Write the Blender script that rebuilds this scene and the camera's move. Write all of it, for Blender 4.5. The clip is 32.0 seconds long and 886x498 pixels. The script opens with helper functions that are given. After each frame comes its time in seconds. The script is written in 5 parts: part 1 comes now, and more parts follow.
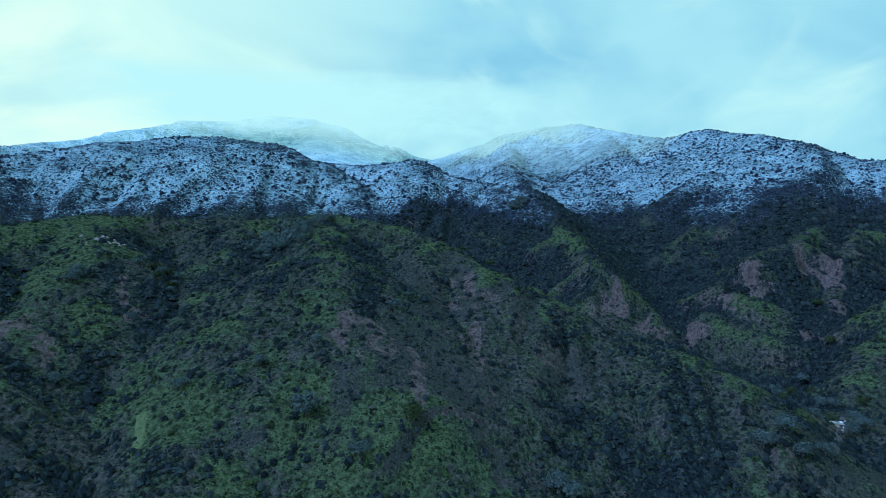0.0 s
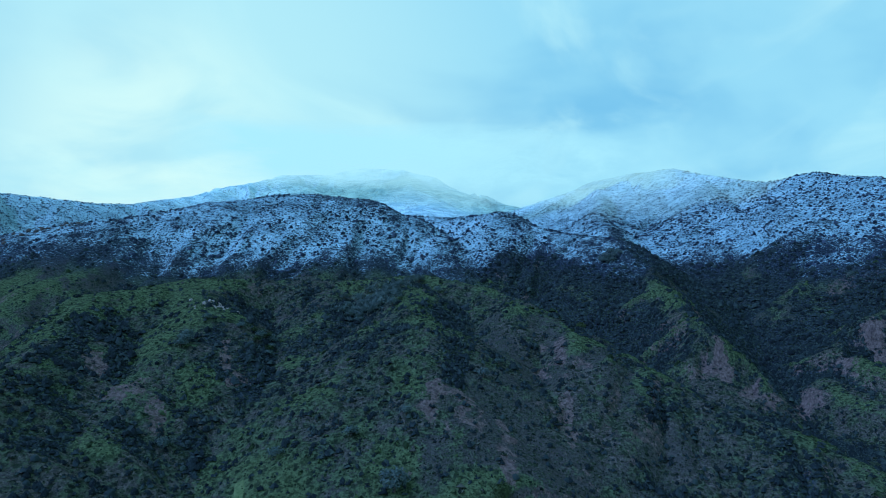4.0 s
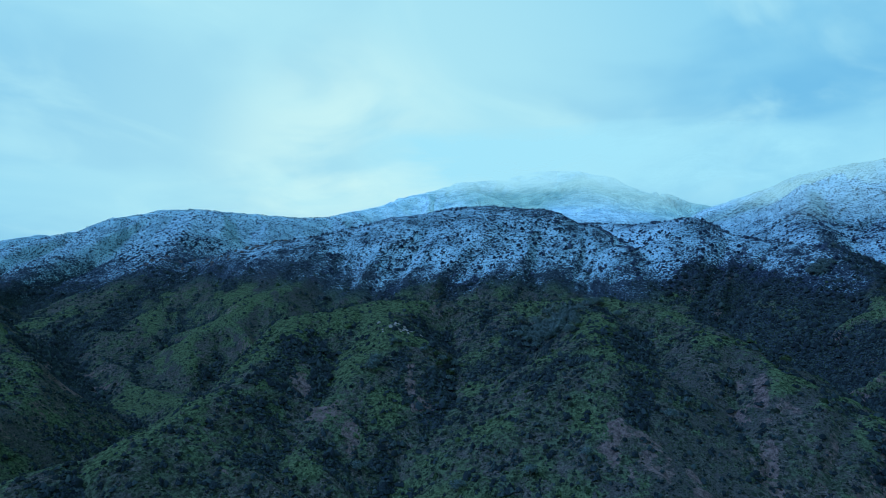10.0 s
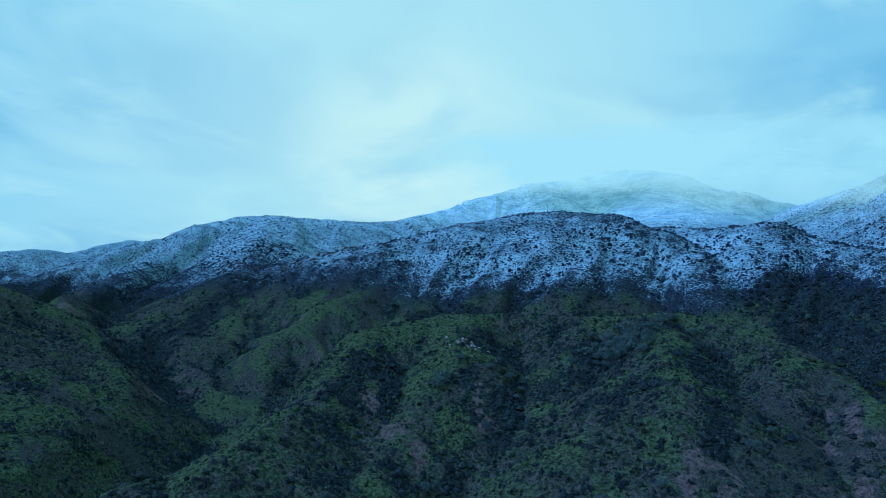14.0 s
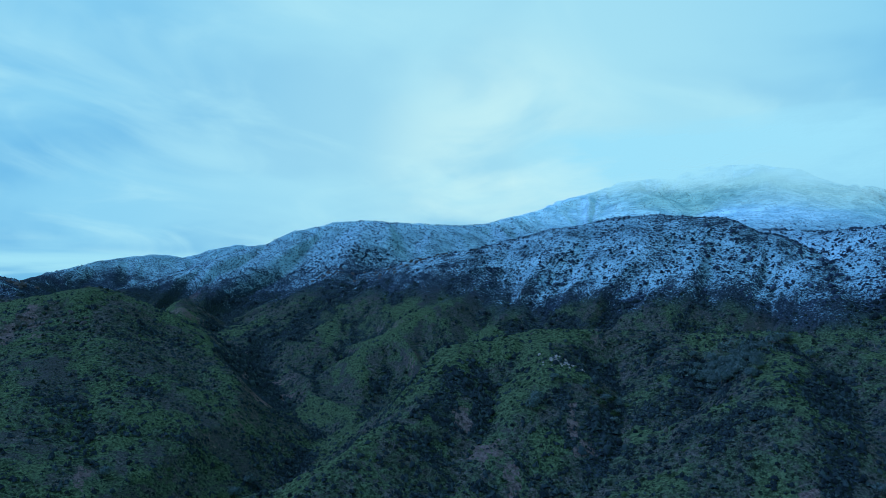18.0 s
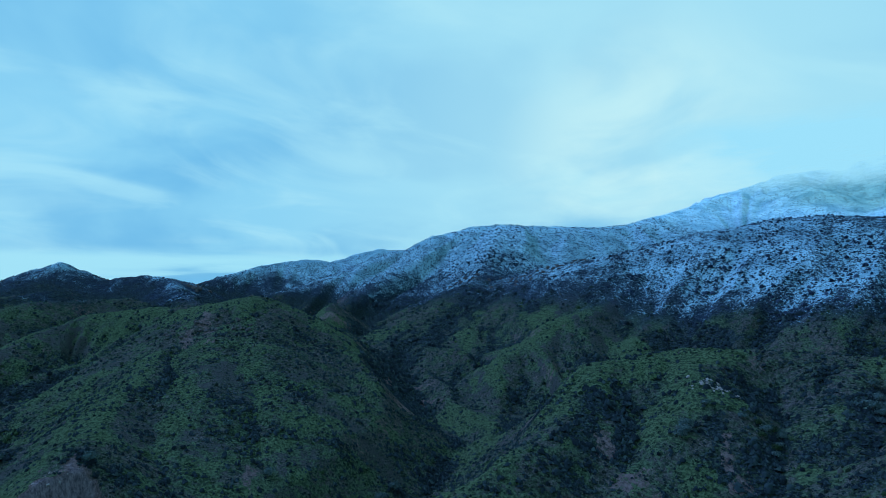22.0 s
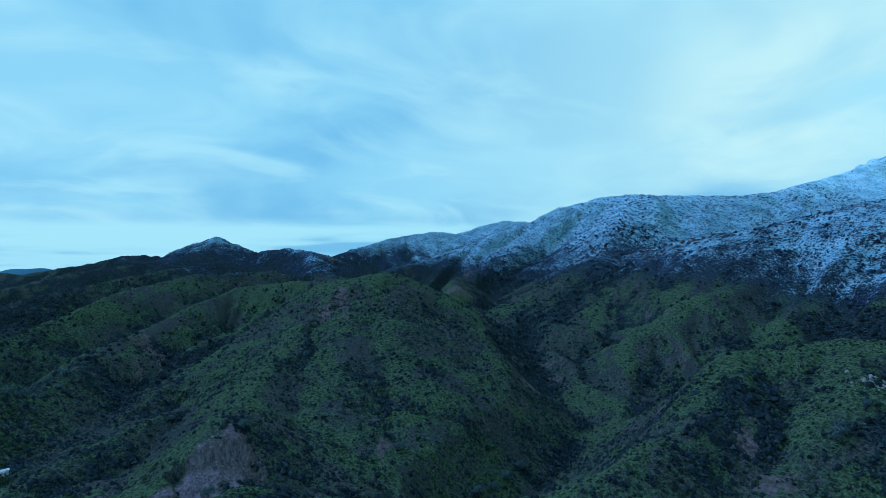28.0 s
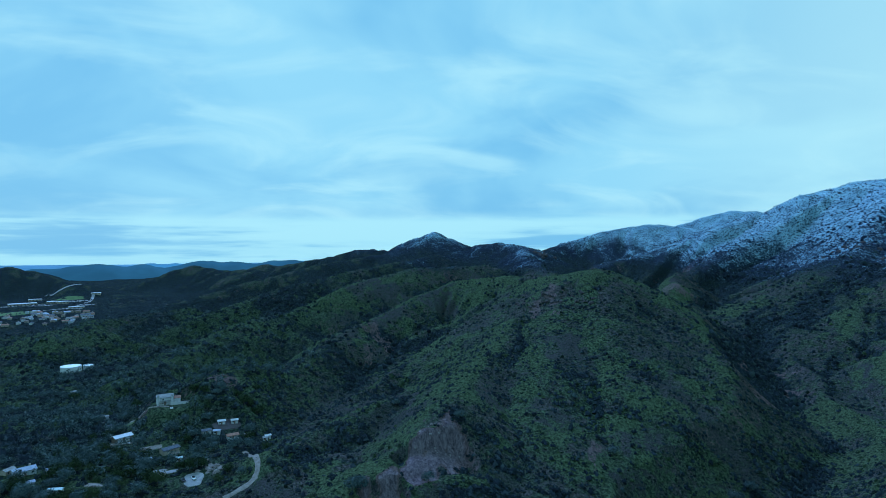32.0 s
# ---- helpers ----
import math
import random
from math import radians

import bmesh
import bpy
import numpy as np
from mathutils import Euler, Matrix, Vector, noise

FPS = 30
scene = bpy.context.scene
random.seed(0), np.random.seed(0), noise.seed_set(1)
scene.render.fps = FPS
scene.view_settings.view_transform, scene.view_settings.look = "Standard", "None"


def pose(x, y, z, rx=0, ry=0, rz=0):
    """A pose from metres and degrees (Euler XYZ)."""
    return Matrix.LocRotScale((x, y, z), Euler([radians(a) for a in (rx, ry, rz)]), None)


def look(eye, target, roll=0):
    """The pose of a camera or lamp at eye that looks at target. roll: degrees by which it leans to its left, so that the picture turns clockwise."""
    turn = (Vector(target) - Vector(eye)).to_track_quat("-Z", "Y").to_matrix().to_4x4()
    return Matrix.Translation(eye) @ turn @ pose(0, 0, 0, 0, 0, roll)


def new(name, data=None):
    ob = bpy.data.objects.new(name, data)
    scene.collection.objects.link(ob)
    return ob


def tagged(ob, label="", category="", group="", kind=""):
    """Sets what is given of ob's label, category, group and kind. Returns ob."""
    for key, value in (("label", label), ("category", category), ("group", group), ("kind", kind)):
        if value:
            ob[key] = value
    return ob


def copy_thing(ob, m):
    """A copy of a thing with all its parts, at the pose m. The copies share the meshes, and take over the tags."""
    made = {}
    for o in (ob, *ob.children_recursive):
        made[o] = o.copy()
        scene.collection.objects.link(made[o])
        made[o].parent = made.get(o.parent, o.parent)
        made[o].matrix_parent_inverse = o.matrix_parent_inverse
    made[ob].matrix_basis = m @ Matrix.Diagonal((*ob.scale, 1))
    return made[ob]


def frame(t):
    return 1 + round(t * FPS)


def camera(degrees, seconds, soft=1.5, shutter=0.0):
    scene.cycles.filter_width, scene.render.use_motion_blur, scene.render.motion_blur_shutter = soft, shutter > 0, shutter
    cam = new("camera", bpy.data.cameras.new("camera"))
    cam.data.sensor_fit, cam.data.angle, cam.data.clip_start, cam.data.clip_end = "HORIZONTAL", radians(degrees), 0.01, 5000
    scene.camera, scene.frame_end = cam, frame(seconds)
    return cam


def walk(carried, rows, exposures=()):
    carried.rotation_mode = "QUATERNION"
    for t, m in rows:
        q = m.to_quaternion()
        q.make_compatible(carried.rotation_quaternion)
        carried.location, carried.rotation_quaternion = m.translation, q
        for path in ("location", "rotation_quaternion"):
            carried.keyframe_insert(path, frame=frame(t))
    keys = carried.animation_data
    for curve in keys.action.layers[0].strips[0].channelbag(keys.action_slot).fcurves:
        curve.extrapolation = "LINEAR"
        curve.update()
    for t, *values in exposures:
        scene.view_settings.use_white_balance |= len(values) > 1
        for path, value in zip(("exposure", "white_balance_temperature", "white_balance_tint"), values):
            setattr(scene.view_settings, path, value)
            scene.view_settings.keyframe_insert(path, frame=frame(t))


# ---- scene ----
# A drone climbs straight up beside a brushy canyon and pans left, from a snowy range to a valley with houses.
cam = camera(72.20, 32.0, soft=0.65)
# seconds, x, y, z, heading (left of +y), tilt up, roll
FLIGHT = [
    (0.0, -0.00, 0.00, 60.00, -0.000, -0.820, 0.033),
    (0.5, -0.12, -0.10, 61.59, 0.820, -0.394, 0.079),
    (1.0, -0.14, -0.15, 63.19, 1.798, 0.068, 0.042),
    (1.5, -0.19, -0.20, 64.72, 2.896, 0.541, -0.029),
    (2.0, -0.07, -0.13, 66.11, 4.147, 0.998, -0.043),
    (2.5, -0.02, -0.14, 67.48, 5.427, 1.671, -0.035),
    (4.5, -0.03, 0.16, 72.62, 9.947, 3.591, -0.094),
    (5.0, -0.09, 0.09, 73.88, 12.406, 3.569, -0.114),
    (5.5, -0.04, 0.01, 75.13, 14.854, 3.552, -0.182),
    (6.0, -0.16, 0.03, 76.52, 16.079, 3.516, -0.168),
    (6.5, -0.33, -0.06, 77.94, 17.220, 3.467, -0.179),
    (7.0, -0.38, -0.13, 79.32, 18.472, 3.433, -0.138),
    (7.5, -0.31, -0.22, 80.69, 19.569, 3.400, -0.117),
    (8.0, -0.17, -0.09, 81.98, 20.961, 3.374, -0.131),
    (8.5, -0.11, 0.01, 83.24, 22.135, 3.368, -0.112),
    (9.0, -0.22, 0.06, 84.55, 23.008, 3.336, -0.105),
    (9.5, -0.38, 0.12, 85.85, 23.832, 3.338, -0.063),
    (10.0, -0.38, 0.25, 87.18, 24.739, 3.332, -0.051),
    (10.5, -0.42, 0.39, 88.47, 25.353, 3.343, -0.030),
    (11.0, -0.49, 0.45, 89.72, 25.756, 3.351, 0.014),
    (11.5, -0.48, 0.48, 90.97, 26.323, 3.333, 0.059),
    (12.0, -0.45, 0.66, 92.26, 27.116, 3.318, 0.051),
    (12.5, -0.41, 0.79, 93.58, 27.928, 3.307, 0.064),
    (13.0, -0.41, 0.80, 94.85, 28.788, 3.298, 0.052),
    (13.5, -0.40, 0.71, 96.15, 30.076, 3.275, 0.062),
    (14.0, -0.42, 0.57, 97.52, 31.072, 3.268, 0.036),
    (14.5, -0.19, 0.45, 98.99, 31.909, 3.244, 0.035),
    (16.5, -0.58, 0.61, 104.64, 36.106, 3.155, 0.052),
    (17.0, -0.64, 0.67, 106.03, 36.832, 3.143, 0.066),
    (17.5, -0.74, 0.71, 107.44, 38.327, 3.116, 0.058),
    (18.0, -0.74, 0.74, 108.76, 39.668, 3.121, 0.064),
    (18.5, -0.67, 0.73, 110.04, 40.514, 3.123, 0.072),
    (19.0, -0.59, 0.72, 111.44, 41.712, 3.122, 0.068),
    (19.5, -0.64, 0.63, 112.89, 43.253, 3.106, 0.060),
    (20.0, -0.61, 0.42, 114.23, 44.658, 3.108, 0.093),
    (20.5, -0.62, 0.20, 115.58, 45.935, 3.113, 0.146),
    (21.0, -0.78, -0.03, 117.03, 47.983, 3.091, 0.107),
    (21.5, -0.79, -0.26, 118.45, 50.459, 3.061, 0.131),
    (22.0, -1.03, -0.41, 119.82, 52.384, 3.032, 0.089),
    (22.5, -1.24, -0.28, 121.04, 54.229, 3.009, 0.054),
    (23.0, -1.33, -0.03, 122.12, 55.878, 2.988, 0.059),
    (23.5, -1.44, 0.19, 123.23, 57.187, 2.978, 0.009),
    (24.0, -1.55, 0.29, 124.16, 58.374, 2.955, 0.032),
    (24.5, -1.66, 0.50, 124.87, 58.769, 2.943, 0.004),
    (26.5, -1.74, 0.50, 127.27, 61.176, 2.881, 0.007),
    (27.0, -1.88, 0.46, 127.66, 62.105, 2.780, 0.025),
    (27.5, -1.98, 0.45, 128.13, 63.007, 1.525, 0.050),
    (28.0, -2.06, 0.36, 128.71, 64.137, 0.089, 0.060),
    (28.5, -1.98, -0.04, 129.21, 66.372, -0.864, 0.075),
    (29.0, -2.00, 0.02, 129.92, 68.966, -0.823, -0.008),
    (29.5, -2.04, 0.36, 130.50, 71.162, -0.752, -0.063),
    (30.0, -1.96, 0.52, 130.93, 73.375, -0.688, -0.088),
    (30.5, -1.95, 0.63, 131.50, 75.663, -0.677, -0.107),
    (31.0, -2.02, 0.62, 132.04, 78.257, -0.664, -0.128),
    (31.5, -2.17, 0.50, 132.48, 81.106, -0.641, -0.157),
    (32.0, -2.40, 0.37, 132.75, 83.761, -0.601, -0.177),
]
walk(cam, [(t, pose(x, y, z, 90 + tilt, 0, heading) @ pose(0, 0, 0, 0, 0, roll)) for t, x, y, z, heading, tilt, roll in FLIGHT],
     exposures=[(0, 0.27, 7600, 10), (2.5, 0.20, 6950, 10), (6, 0.08, 6600, 10), (13, 0.0, 6350, 10), (19, -0.05, 6200, 10), (28, 0.0, 6150, 10), (32, 0.06, 6300, 10)])

# ---- light ----
world = bpy.data.worlds.new("overcast_sky")
scene.world = world
world.use_nodes = True
SUN_AZ, SUN_EL = radians(118), radians(44)      # soft lamp left of +y, turned to bring out relief, apart from the glow
GLOW_AZ, GLOW_EL = radians(34), radians(11)    # thinnest part of the deck


def sky_nodes():
    nt = world.node_tree
    nt.nodes.clear()
    n = nt.nodes.new
    out, bg = n("ShaderNodeOutputWorld"), n("ShaderNodeBackground")
    tc = n("ShaderNodeTexCoord")
    sky = n("ShaderNodeTexSky")
    sky.sky_type, sky.sun_disc = "NISHITA", False
    sky.sun_elevation, sky.sun_rotation = SUN_EL, -SUN_AZ
    # cloud deck: the view way projected on a flat layer
    sep = n("ShaderNodeSeparateXYZ")
    nt.links.new(tc.outputs["Generated"], sep.inputs[0])
    up = n("ShaderNodeMath"); up.operation = "ADD"; up.inputs[1].default_value = 0.34
    mx = n("ShaderNodeMath"); mx.operation = "MAXIMUM"; mx.inputs[1].default_value = 0.03
    nt.links.new(sep.outputs[2], up.inputs[0]); nt.links.new(up.outputs[0], mx.inputs[0])
    dv = n("ShaderNodeVectorMath"); dv.operation = "DIVIDE"
    nt.links.new(tc.outputs["Generated"], dv.inputs[0]); nt.links.new(mx.outputs[0], dv.inputs[1])

    def cloud(scale, detail, dist, lo, hi, stretch=(1, 1, 1), shift=(0, 0, 0)):
        mp = n("ShaderNodeMapping"); mp.inputs["Scale"].default_value = stretch; mp.inputs["Location"].default_value = shift
        nt.links.new(dv.outputs[0], mp.inputs[0])
        no = n("ShaderNodeTexNoise"); no.inputs["Scale"].default_value = scale; no.inputs["Detail"].default_value = detail
        no.inputs["Distortion"].default_value = dist; no.inputs["Roughness"].default_value = 0.5
        nt.links.new(mp.outputs[0], no.inputs[0])
        mr = n("ShaderNodeMapRange"); mr.interpolation_type = "SMOOTHSTEP"
        mr.inputs["From Min"].default_value, mr.inputs["From Max"].default_value = lo, hi
        nt.links.new(no.outputs[0], mr.inputs[0])
        return mr.outputs[0]

    def mix(f, a, b):
        m = n("ShaderNodeMix"); m.data_type = "RGBA"
        for sock, v in ((m.inputs[0], f), (m.inputs[6], a), (m.inputs[7], b)):
            if hasattr(v, "links"):
                nt.links.new(v, sock)
            else:
                sock.default_value = v if isinstance(v, (int, float)) else (*v, 1)
        return m.outputs[2]

    # pale glow where the deck is thin
    dot = n("ShaderNodeVectorMath"); dot.operation = "DOT_PRODUCT"
    dot.inputs[1].default_value = (-math.sin(GLOW_AZ) * math.cos(GLOW_EL), math.cos(GLOW_AZ) * math.cos(GLOW_EL), math.sin(GLOW_EL))
    nt.links.new(tc.outputs["Generated"], dot.inputs[0])
    glow = n("ShaderNodeMapRange"); glow.interpolation_type = "SMOOTHSTEP"
    glow.inputs["From Min"].default_value, glow.inputs["From Max"].default_value = 0.80, 1.02
    nt.links.new(dot.outputs["Value"], glow.inputs[0])
    thick = cloud(1.5, 4, 0.5, 0.34, 0.62)
    wisp = cloud(3.2, 5, 0.7, 0.44, 0.76, (1, 0.6, 1), (3, 1, 0))
    base = mix(thick, CLOUD_DARK, CLOUD_MID)
    base = mix(wisp, base, CLOUD_PALE)
    g2 = n("ShaderNodeMath"); g2.operation = "MULTIPLY"; g2.inputs[1].default_value = 0.6
    nt.links.new(glow.outputs[0], g2.inputs[0])
    base = mix(g2.outputs[0], base, CLOUD_GLOW)
    core = n("ShaderNodeMapRange"); core.interpolation_type = "SMOOTHSTEP"
    core.inputs["From Min"].default_value, core.inputs["From Max"].default_value = 0.968, 1.012
    nt.links.new(dot.outputs["Value"], core.inputs[0])
    spot = n("ShaderNodeMath"); spot.operation = "MULTIPLY"
    nt.links.new(core.outputs[0], spot.inputs[0]); nt.links.new(cloud(2.6, 5, 0.5, 0.30, 0.64, (1, 1, 1), (5, 9, 0)), spot.inputs[1])
    base = mix(spot.outputs[0], base, CLOUD_CORE)
    # heavier base of the deck just above the gap
    for lo, hi, inp in ((0.035, 0.055, None), (0.150, 0.075, 1)):
        r = n("ShaderNodeMapRange"); r.interpolation_type = "SMOOTHSTEP"
        r.inputs["From Min"].default_value, r.inputs["From Max"].default_value = lo, hi
        nt.links.new(sep.outputs[2], r.inputs[0])
        if inp is None:
            under = r.outputs[0]
        else:
            bank = n("ShaderNodeMath"); bank.operation = "MULTIPLY"
            nt.links.new(under, bank.inputs[0]); nt.links.new(r.outputs[0], bank.inputs[1])
    ragged = cloud(1.1, 5, 0.4, 0.34, 0.62, (1, 1, 1), (7, 2, 0))
    heavy = n("ShaderNodeMath"); heavy.operation = "MULTIPLY"
    nt.links.new(bank.outputs[0], heavy.inputs[0]); nt.links.new(ragged, heavy.inputs[1])
    base = mix(heavy.outputs[0], base, CLOUD_BAR)
    # bright gap under the deck, low over the plain, with long level bars of cloud
    low = n("ShaderNodeMapRange"); low.interpolation_type = "SMOOTHSTEP"
    low.inputs["From Min"].default_value, low.inputs["From Max"].default_value = 0.048, 0.032
    nt.links.new(sep.outputs[2], low.inputs[0])
    mp = n("ShaderNodeMapping"); mp.inputs["Scale"].default_value = (1.6, 1.6, 19)
    nt.links.new(tc.outputs["Generated"], mp.inputs[0])
    bar = n("ShaderNodeTexNoise"); bar.inputs["Scale"].default_value = 1.7; bar.inputs["Detail"].default_value = 5
    nt.links.new(mp.outputs[0], bar.inputs[0])
    for lo, hi, colour in ((0.36, 0.58, CLOUD_GAP), (0.50, 0.38, CLOUD_BAR)):
        r = n("ShaderNodeMapRange"); r.interpolation_type = "SMOOTHSTEP"
        r.inputs["From Min"].default_value, r.inputs["From Max"].default_value = lo, hi
        nt.links.new(bar.outputs[0], r.inputs[0])
        lb = n("ShaderNodeMath"); lb.operation = "MULTIPLY"
        nt.links.new(low.outputs[0], lb.inputs[0]); nt.links.new(r.outputs[0], lb.inputs[1])
        base = mix(lb.outputs[0], base, colour)
    sk = n("ShaderNodeVectorMath"); sk.operation = "SCALE"; sk.inputs[3].default_value = 0.08
    nt.links.new(sky.outputs[0], sk.inputs[0])
    base = mix(0.06, base, sk.outputs[0])
    nt.links.new(base, bg.inputs[0]); bg.inputs[1].default_value = SKY_POWER
    nt.links.new(bg.outputs[0], out.inputs[0])


CLOUD_DARK, CLOUD_MID, CLOUD_PALE = (0.17, 0.53, 0.83), (0.28, 0.68, 0.91), (0.40, 0.79, 0.94)
CLOUD_GLOW, CLOUD_GAP, CLOUD_BAR = (0.54, 0.91, 0.95), (0.38, 0.80, 0.95), (0.17, 0.53, 0.83)
CLOUD_CORE = (0.66, 0.97, 0.95)
SKY_POWER = 1.0
sky_nodes()
# strongly blue fill, added so the slopes take on the haze's blue
sun = new("sun", bpy.data.lights.new("sun", "SUN"))
sun.data.energy, sun.data.angle, sun.data.color = 3.4, radians(25), (0.26, 0.45, 1.0)
sun.matrix_world = look((0, 0, 0), (math.sin(SUN_AZ) * math.cos(SUN_EL), -math.cos(SUN_AZ) * math.cos(SUN_EL), -math.sin(SUN_EL)))

# ---- materials ----


class Paint:
    """A node material in the making."""

    def __init__(self, name, rough=0.8, metal=0.0, spec=0.3):
        self.m = bpy.data.materials.new(name)
        self.m.use_nodes = True
        self.nt = self.m.node_tree
        self.p = self.nt.nodes["Principled BSDF"]
        self.p.inputs["Roughness"].default_value = rough
        self.p.inputs["Metallic"].default_value = metal
        self.p.inputs["Specular IOR Level"].default_value = spec
        geo = self.nt.nodes.new("ShaderNodeNewGeometry")
        self.pos, self.normal, self.island = geo.outputs["Position"], geo.outputs["Normal"], geo.outputs["Random Per Island"]

    def put(self, sock, v):
        if hasattr(v, "links"):
            self.nt.links.new(v, sock)
        elif isinstance(v, (int, float)):
            sock.default_value = v
        else:
            sock.default_value = (*v, 1) if len(sock.default_value) == 4 and len(v) == 3 else v

    def noise(self, scale, detail=4, rough=0.55, lo=0.0, hi=1.0, dist=0.0, vec=None, stretch=None):
        no = self.nt.nodes.new("ShaderNodeTexNoise")
        v = vec or self.pos
        if stretch:
            mp = self.nt.nodes.new("ShaderNodeMapping")
            mp.inputs["Scale"].default_value = stretch
            self.nt.links.new(v, mp.inputs[0])
            v = mp.outputs[0]
        self.nt.links.new(v, no.inputs[0])
        no.inputs["Scale"].default_value, no.inputs["Detail"].default_value = scale, detail
        no.inputs["Roughness"].default_value, no.inputs["Distortion"].default_value = rough, dist
        return self.range(no.outputs[0], lo, hi) if (lo, hi) != (0.0, 1.0) else no.outputs[0]

    def range(self, v, lo, hi, a=0.0, b=1.0):
        mr = self.nt.nodes.new("ShaderNodeMapRange")
        mr.interpolation_type = "SMOOTHSTEP"
        for k, x in (("From Min", lo), ("From Max", hi), ("To Min", a), ("To Max", b)):
            mr.inputs[k].default_value = x
        self.nt.links.new(v, mr.inputs[0])
        return mr.outputs[0]

    def math(self, op, a, b=0.0):
        m = self.nt.nodes.new("ShaderNodeMath")
        m.operation = op
        self.put(m.inputs[0], a)
        self.put(m.inputs[1], b)
        return m.outputs[0]

    def mix(self, f, a, b):
        m = self.nt.nodes.new("ShaderNodeMix")
        m.data_type = "RGBA"
        self.put(m.inputs[0], f), self.put(m.inputs[6], a), self.put(m.inputs[7], b)
        return m.outputs[2]

    def ramp(self, v, *stops):
        r = self.nt.nodes.new("ShaderNodeValToRGB")
        while len(r.color_ramp.elements) < len(stops):
            r.color_ramp.elements.new(0.5)
        for el, (at, colour) in zip(r.color_ramp.elements, stops):
            el.position, el.color = at, (*colour, 1)
        self.nt.links.new(v, r.inputs[0])
        return r.outputs[0]

    def field(self, name):
        at = self.nt.nodes.new("ShaderNodeAttribute")
        at.attribute_name = name
        return at.outputs["Fac"]

    def done(self, colour, bump=None, strength=0.5, distance=0.3):
        self.put(self.p.inputs["Base Color"], colour)
        if bump is not None:
            b = self.nt.nodes.new("ShaderNodeBump")
            b.inputs["Strength"].default_value, b.inputs["Distance"].default_value = strength, distance
            self.nt.links.new(bump, b.inputs["Height"])
            self.nt.links.new(b.outputs[0], self.p.inputs["Normal"])
        return self.m


def ground_material():
    p = Paint("hillside", 1.0, spec=0.0)
    fine, mid, big = p.noise(0.55, 5, 0.7), p.noise(0.14, 6, 0.68), p.noise(0.022, 4, 0.6)
    snow, grass, bare, thick = p.field("snow"), p.field("grass"), p.field("bare"), p.field("thick")
    dry = p.field("dry")

    def tufts(scale, lo, hi, share):
        """Low bushes too small to build: round dark tufts on a share of the cells."""
        v = p.nt.nodes.new("ShaderNodeTexVoronoi")
        v.inputs["Scale"].default_value = scale
        wob = p.nt.nodes.new("ShaderNodeVectorMath")
        wob.operation = "MULTIPLY_ADD"
        ns = p.nt.nodes.new("ShaderNodeTexNoise")
        ns.inputs["Scale"].default_value = scale * 1.5
        p.nt.links.new(p.pos, ns.inputs[0])
        p.nt.links.new(ns.outputs["Color"], wob.inputs[0])
        wob.inputs[1].default_value = (0.9 / scale,) * 3
        p.nt.links.new(p.pos, wob.inputs[2])
        p.nt.links.new(wob.outputs[0], v.inputs["Vector"])
        sep = p.nt.nodes.new("ShaderNodeSeparateColor")
        p.nt.links.new(v.outputs["Color"], sep.inputs[0])
        near = p.range(v.outputs["Distance"], hi, lo)
        return p.math("MULTIPLY", near, p.range(p.math("ADD", sep.outputs[0], share), 0.95, 1.05)), sep.outputs[1]

    small, tone = tufts(0.40, 0.36, 0.47, p.math("SUBTRACT", p.math("ADD", 0.38, p.math("MULTIPLY", thick, 0.40)), p.math("MULTIPLY", dry, 0.26)))
    tiny, tone3 = tufts(0.95, 0.34, 0.48, p.math("ADD", 0.48, p.math("MULTIPLY", thick, 0.30)))
    soil = p.mix(p.noise(0.6, 7, 0.82, 0.40, 0.68), (0.034, 0.035, 0.036), (0.140, 0.126, 0.120))
    sage = p.mix(p.range(fine, 0.38, 0.60), (0.016, 0.023, 0.017), (0.068, 0.092, 0.064))
    # thicket ground, its colour shifted to blue to carry distance haze
    hazy_brake = p.mix(p.range(fine, 0.40, 0.62), (0.009, 0.013, 0.018), (0.038, 0.054, 0.070))
    scrub = p.mix(p.range(thick, 0.35, 0.80), sage, hazy_brake)
    cover = p.math("ADD", p.math("MULTIPLY", thick, 0.24), p.math("ADD", mid, p.math("MULTIPLY", p.math("SUBTRACT", big, 0.5), 0.4)))
    col = p.mix(p.range(cover, 0.42, 0.62), soil, scrub)
    heath = p.mix(p.noise(1.1, 5, 0.8, 0.36, 0.64), (0.020, 0.022, 0.025), (0.078, 0.078, 0.080))
    col = p.mix(p.math("MULTIPLY", p.range(p.math("ADD", dry, p.math("SUBTRACT", mid, 0.5)), 0.3, 0.8), 0.7), col, heath)
    green = p.mix(p.range(fine, 0.34, 0.66), (0.021, 0.034, 0.019), (0.088, 0.128, 0.074))
    green = p.mix(p.math("MULTIPLY", p.range(grass, 0.6, 1.0), 0.35), green, p.mix(p.range(fine, 0.36, 0.62), (0.036, 0.056, 0.022), (0.120, 0.170, 0.070)))
    g = p.math("ADD", grass, p.math("MULTIPLY", p.math("SUBTRACT", mid, 0.5), 2.4))
    g = p.math("ADD", g, p.math("MULTIPLY", p.math("SUBTRACT", fine, 0.5), 1.4))
    col = p.mix(p.math("MULTIPLY", p.range(g, 0.16, 0.70), 0.9), col, green)
    col = p.mix(p.math("MULTIPLY", tiny, 0.9), col, p.mix(tone3, (0.006, 0.010, 0.008), (0.045, 0.064, 0.038)))
    col = p.mix(p.math("MULTIPLY", small, 0.85), col, p.mix(tone, (0.005, 0.008, 0.008), (0.030, 0.044, 0.030)))
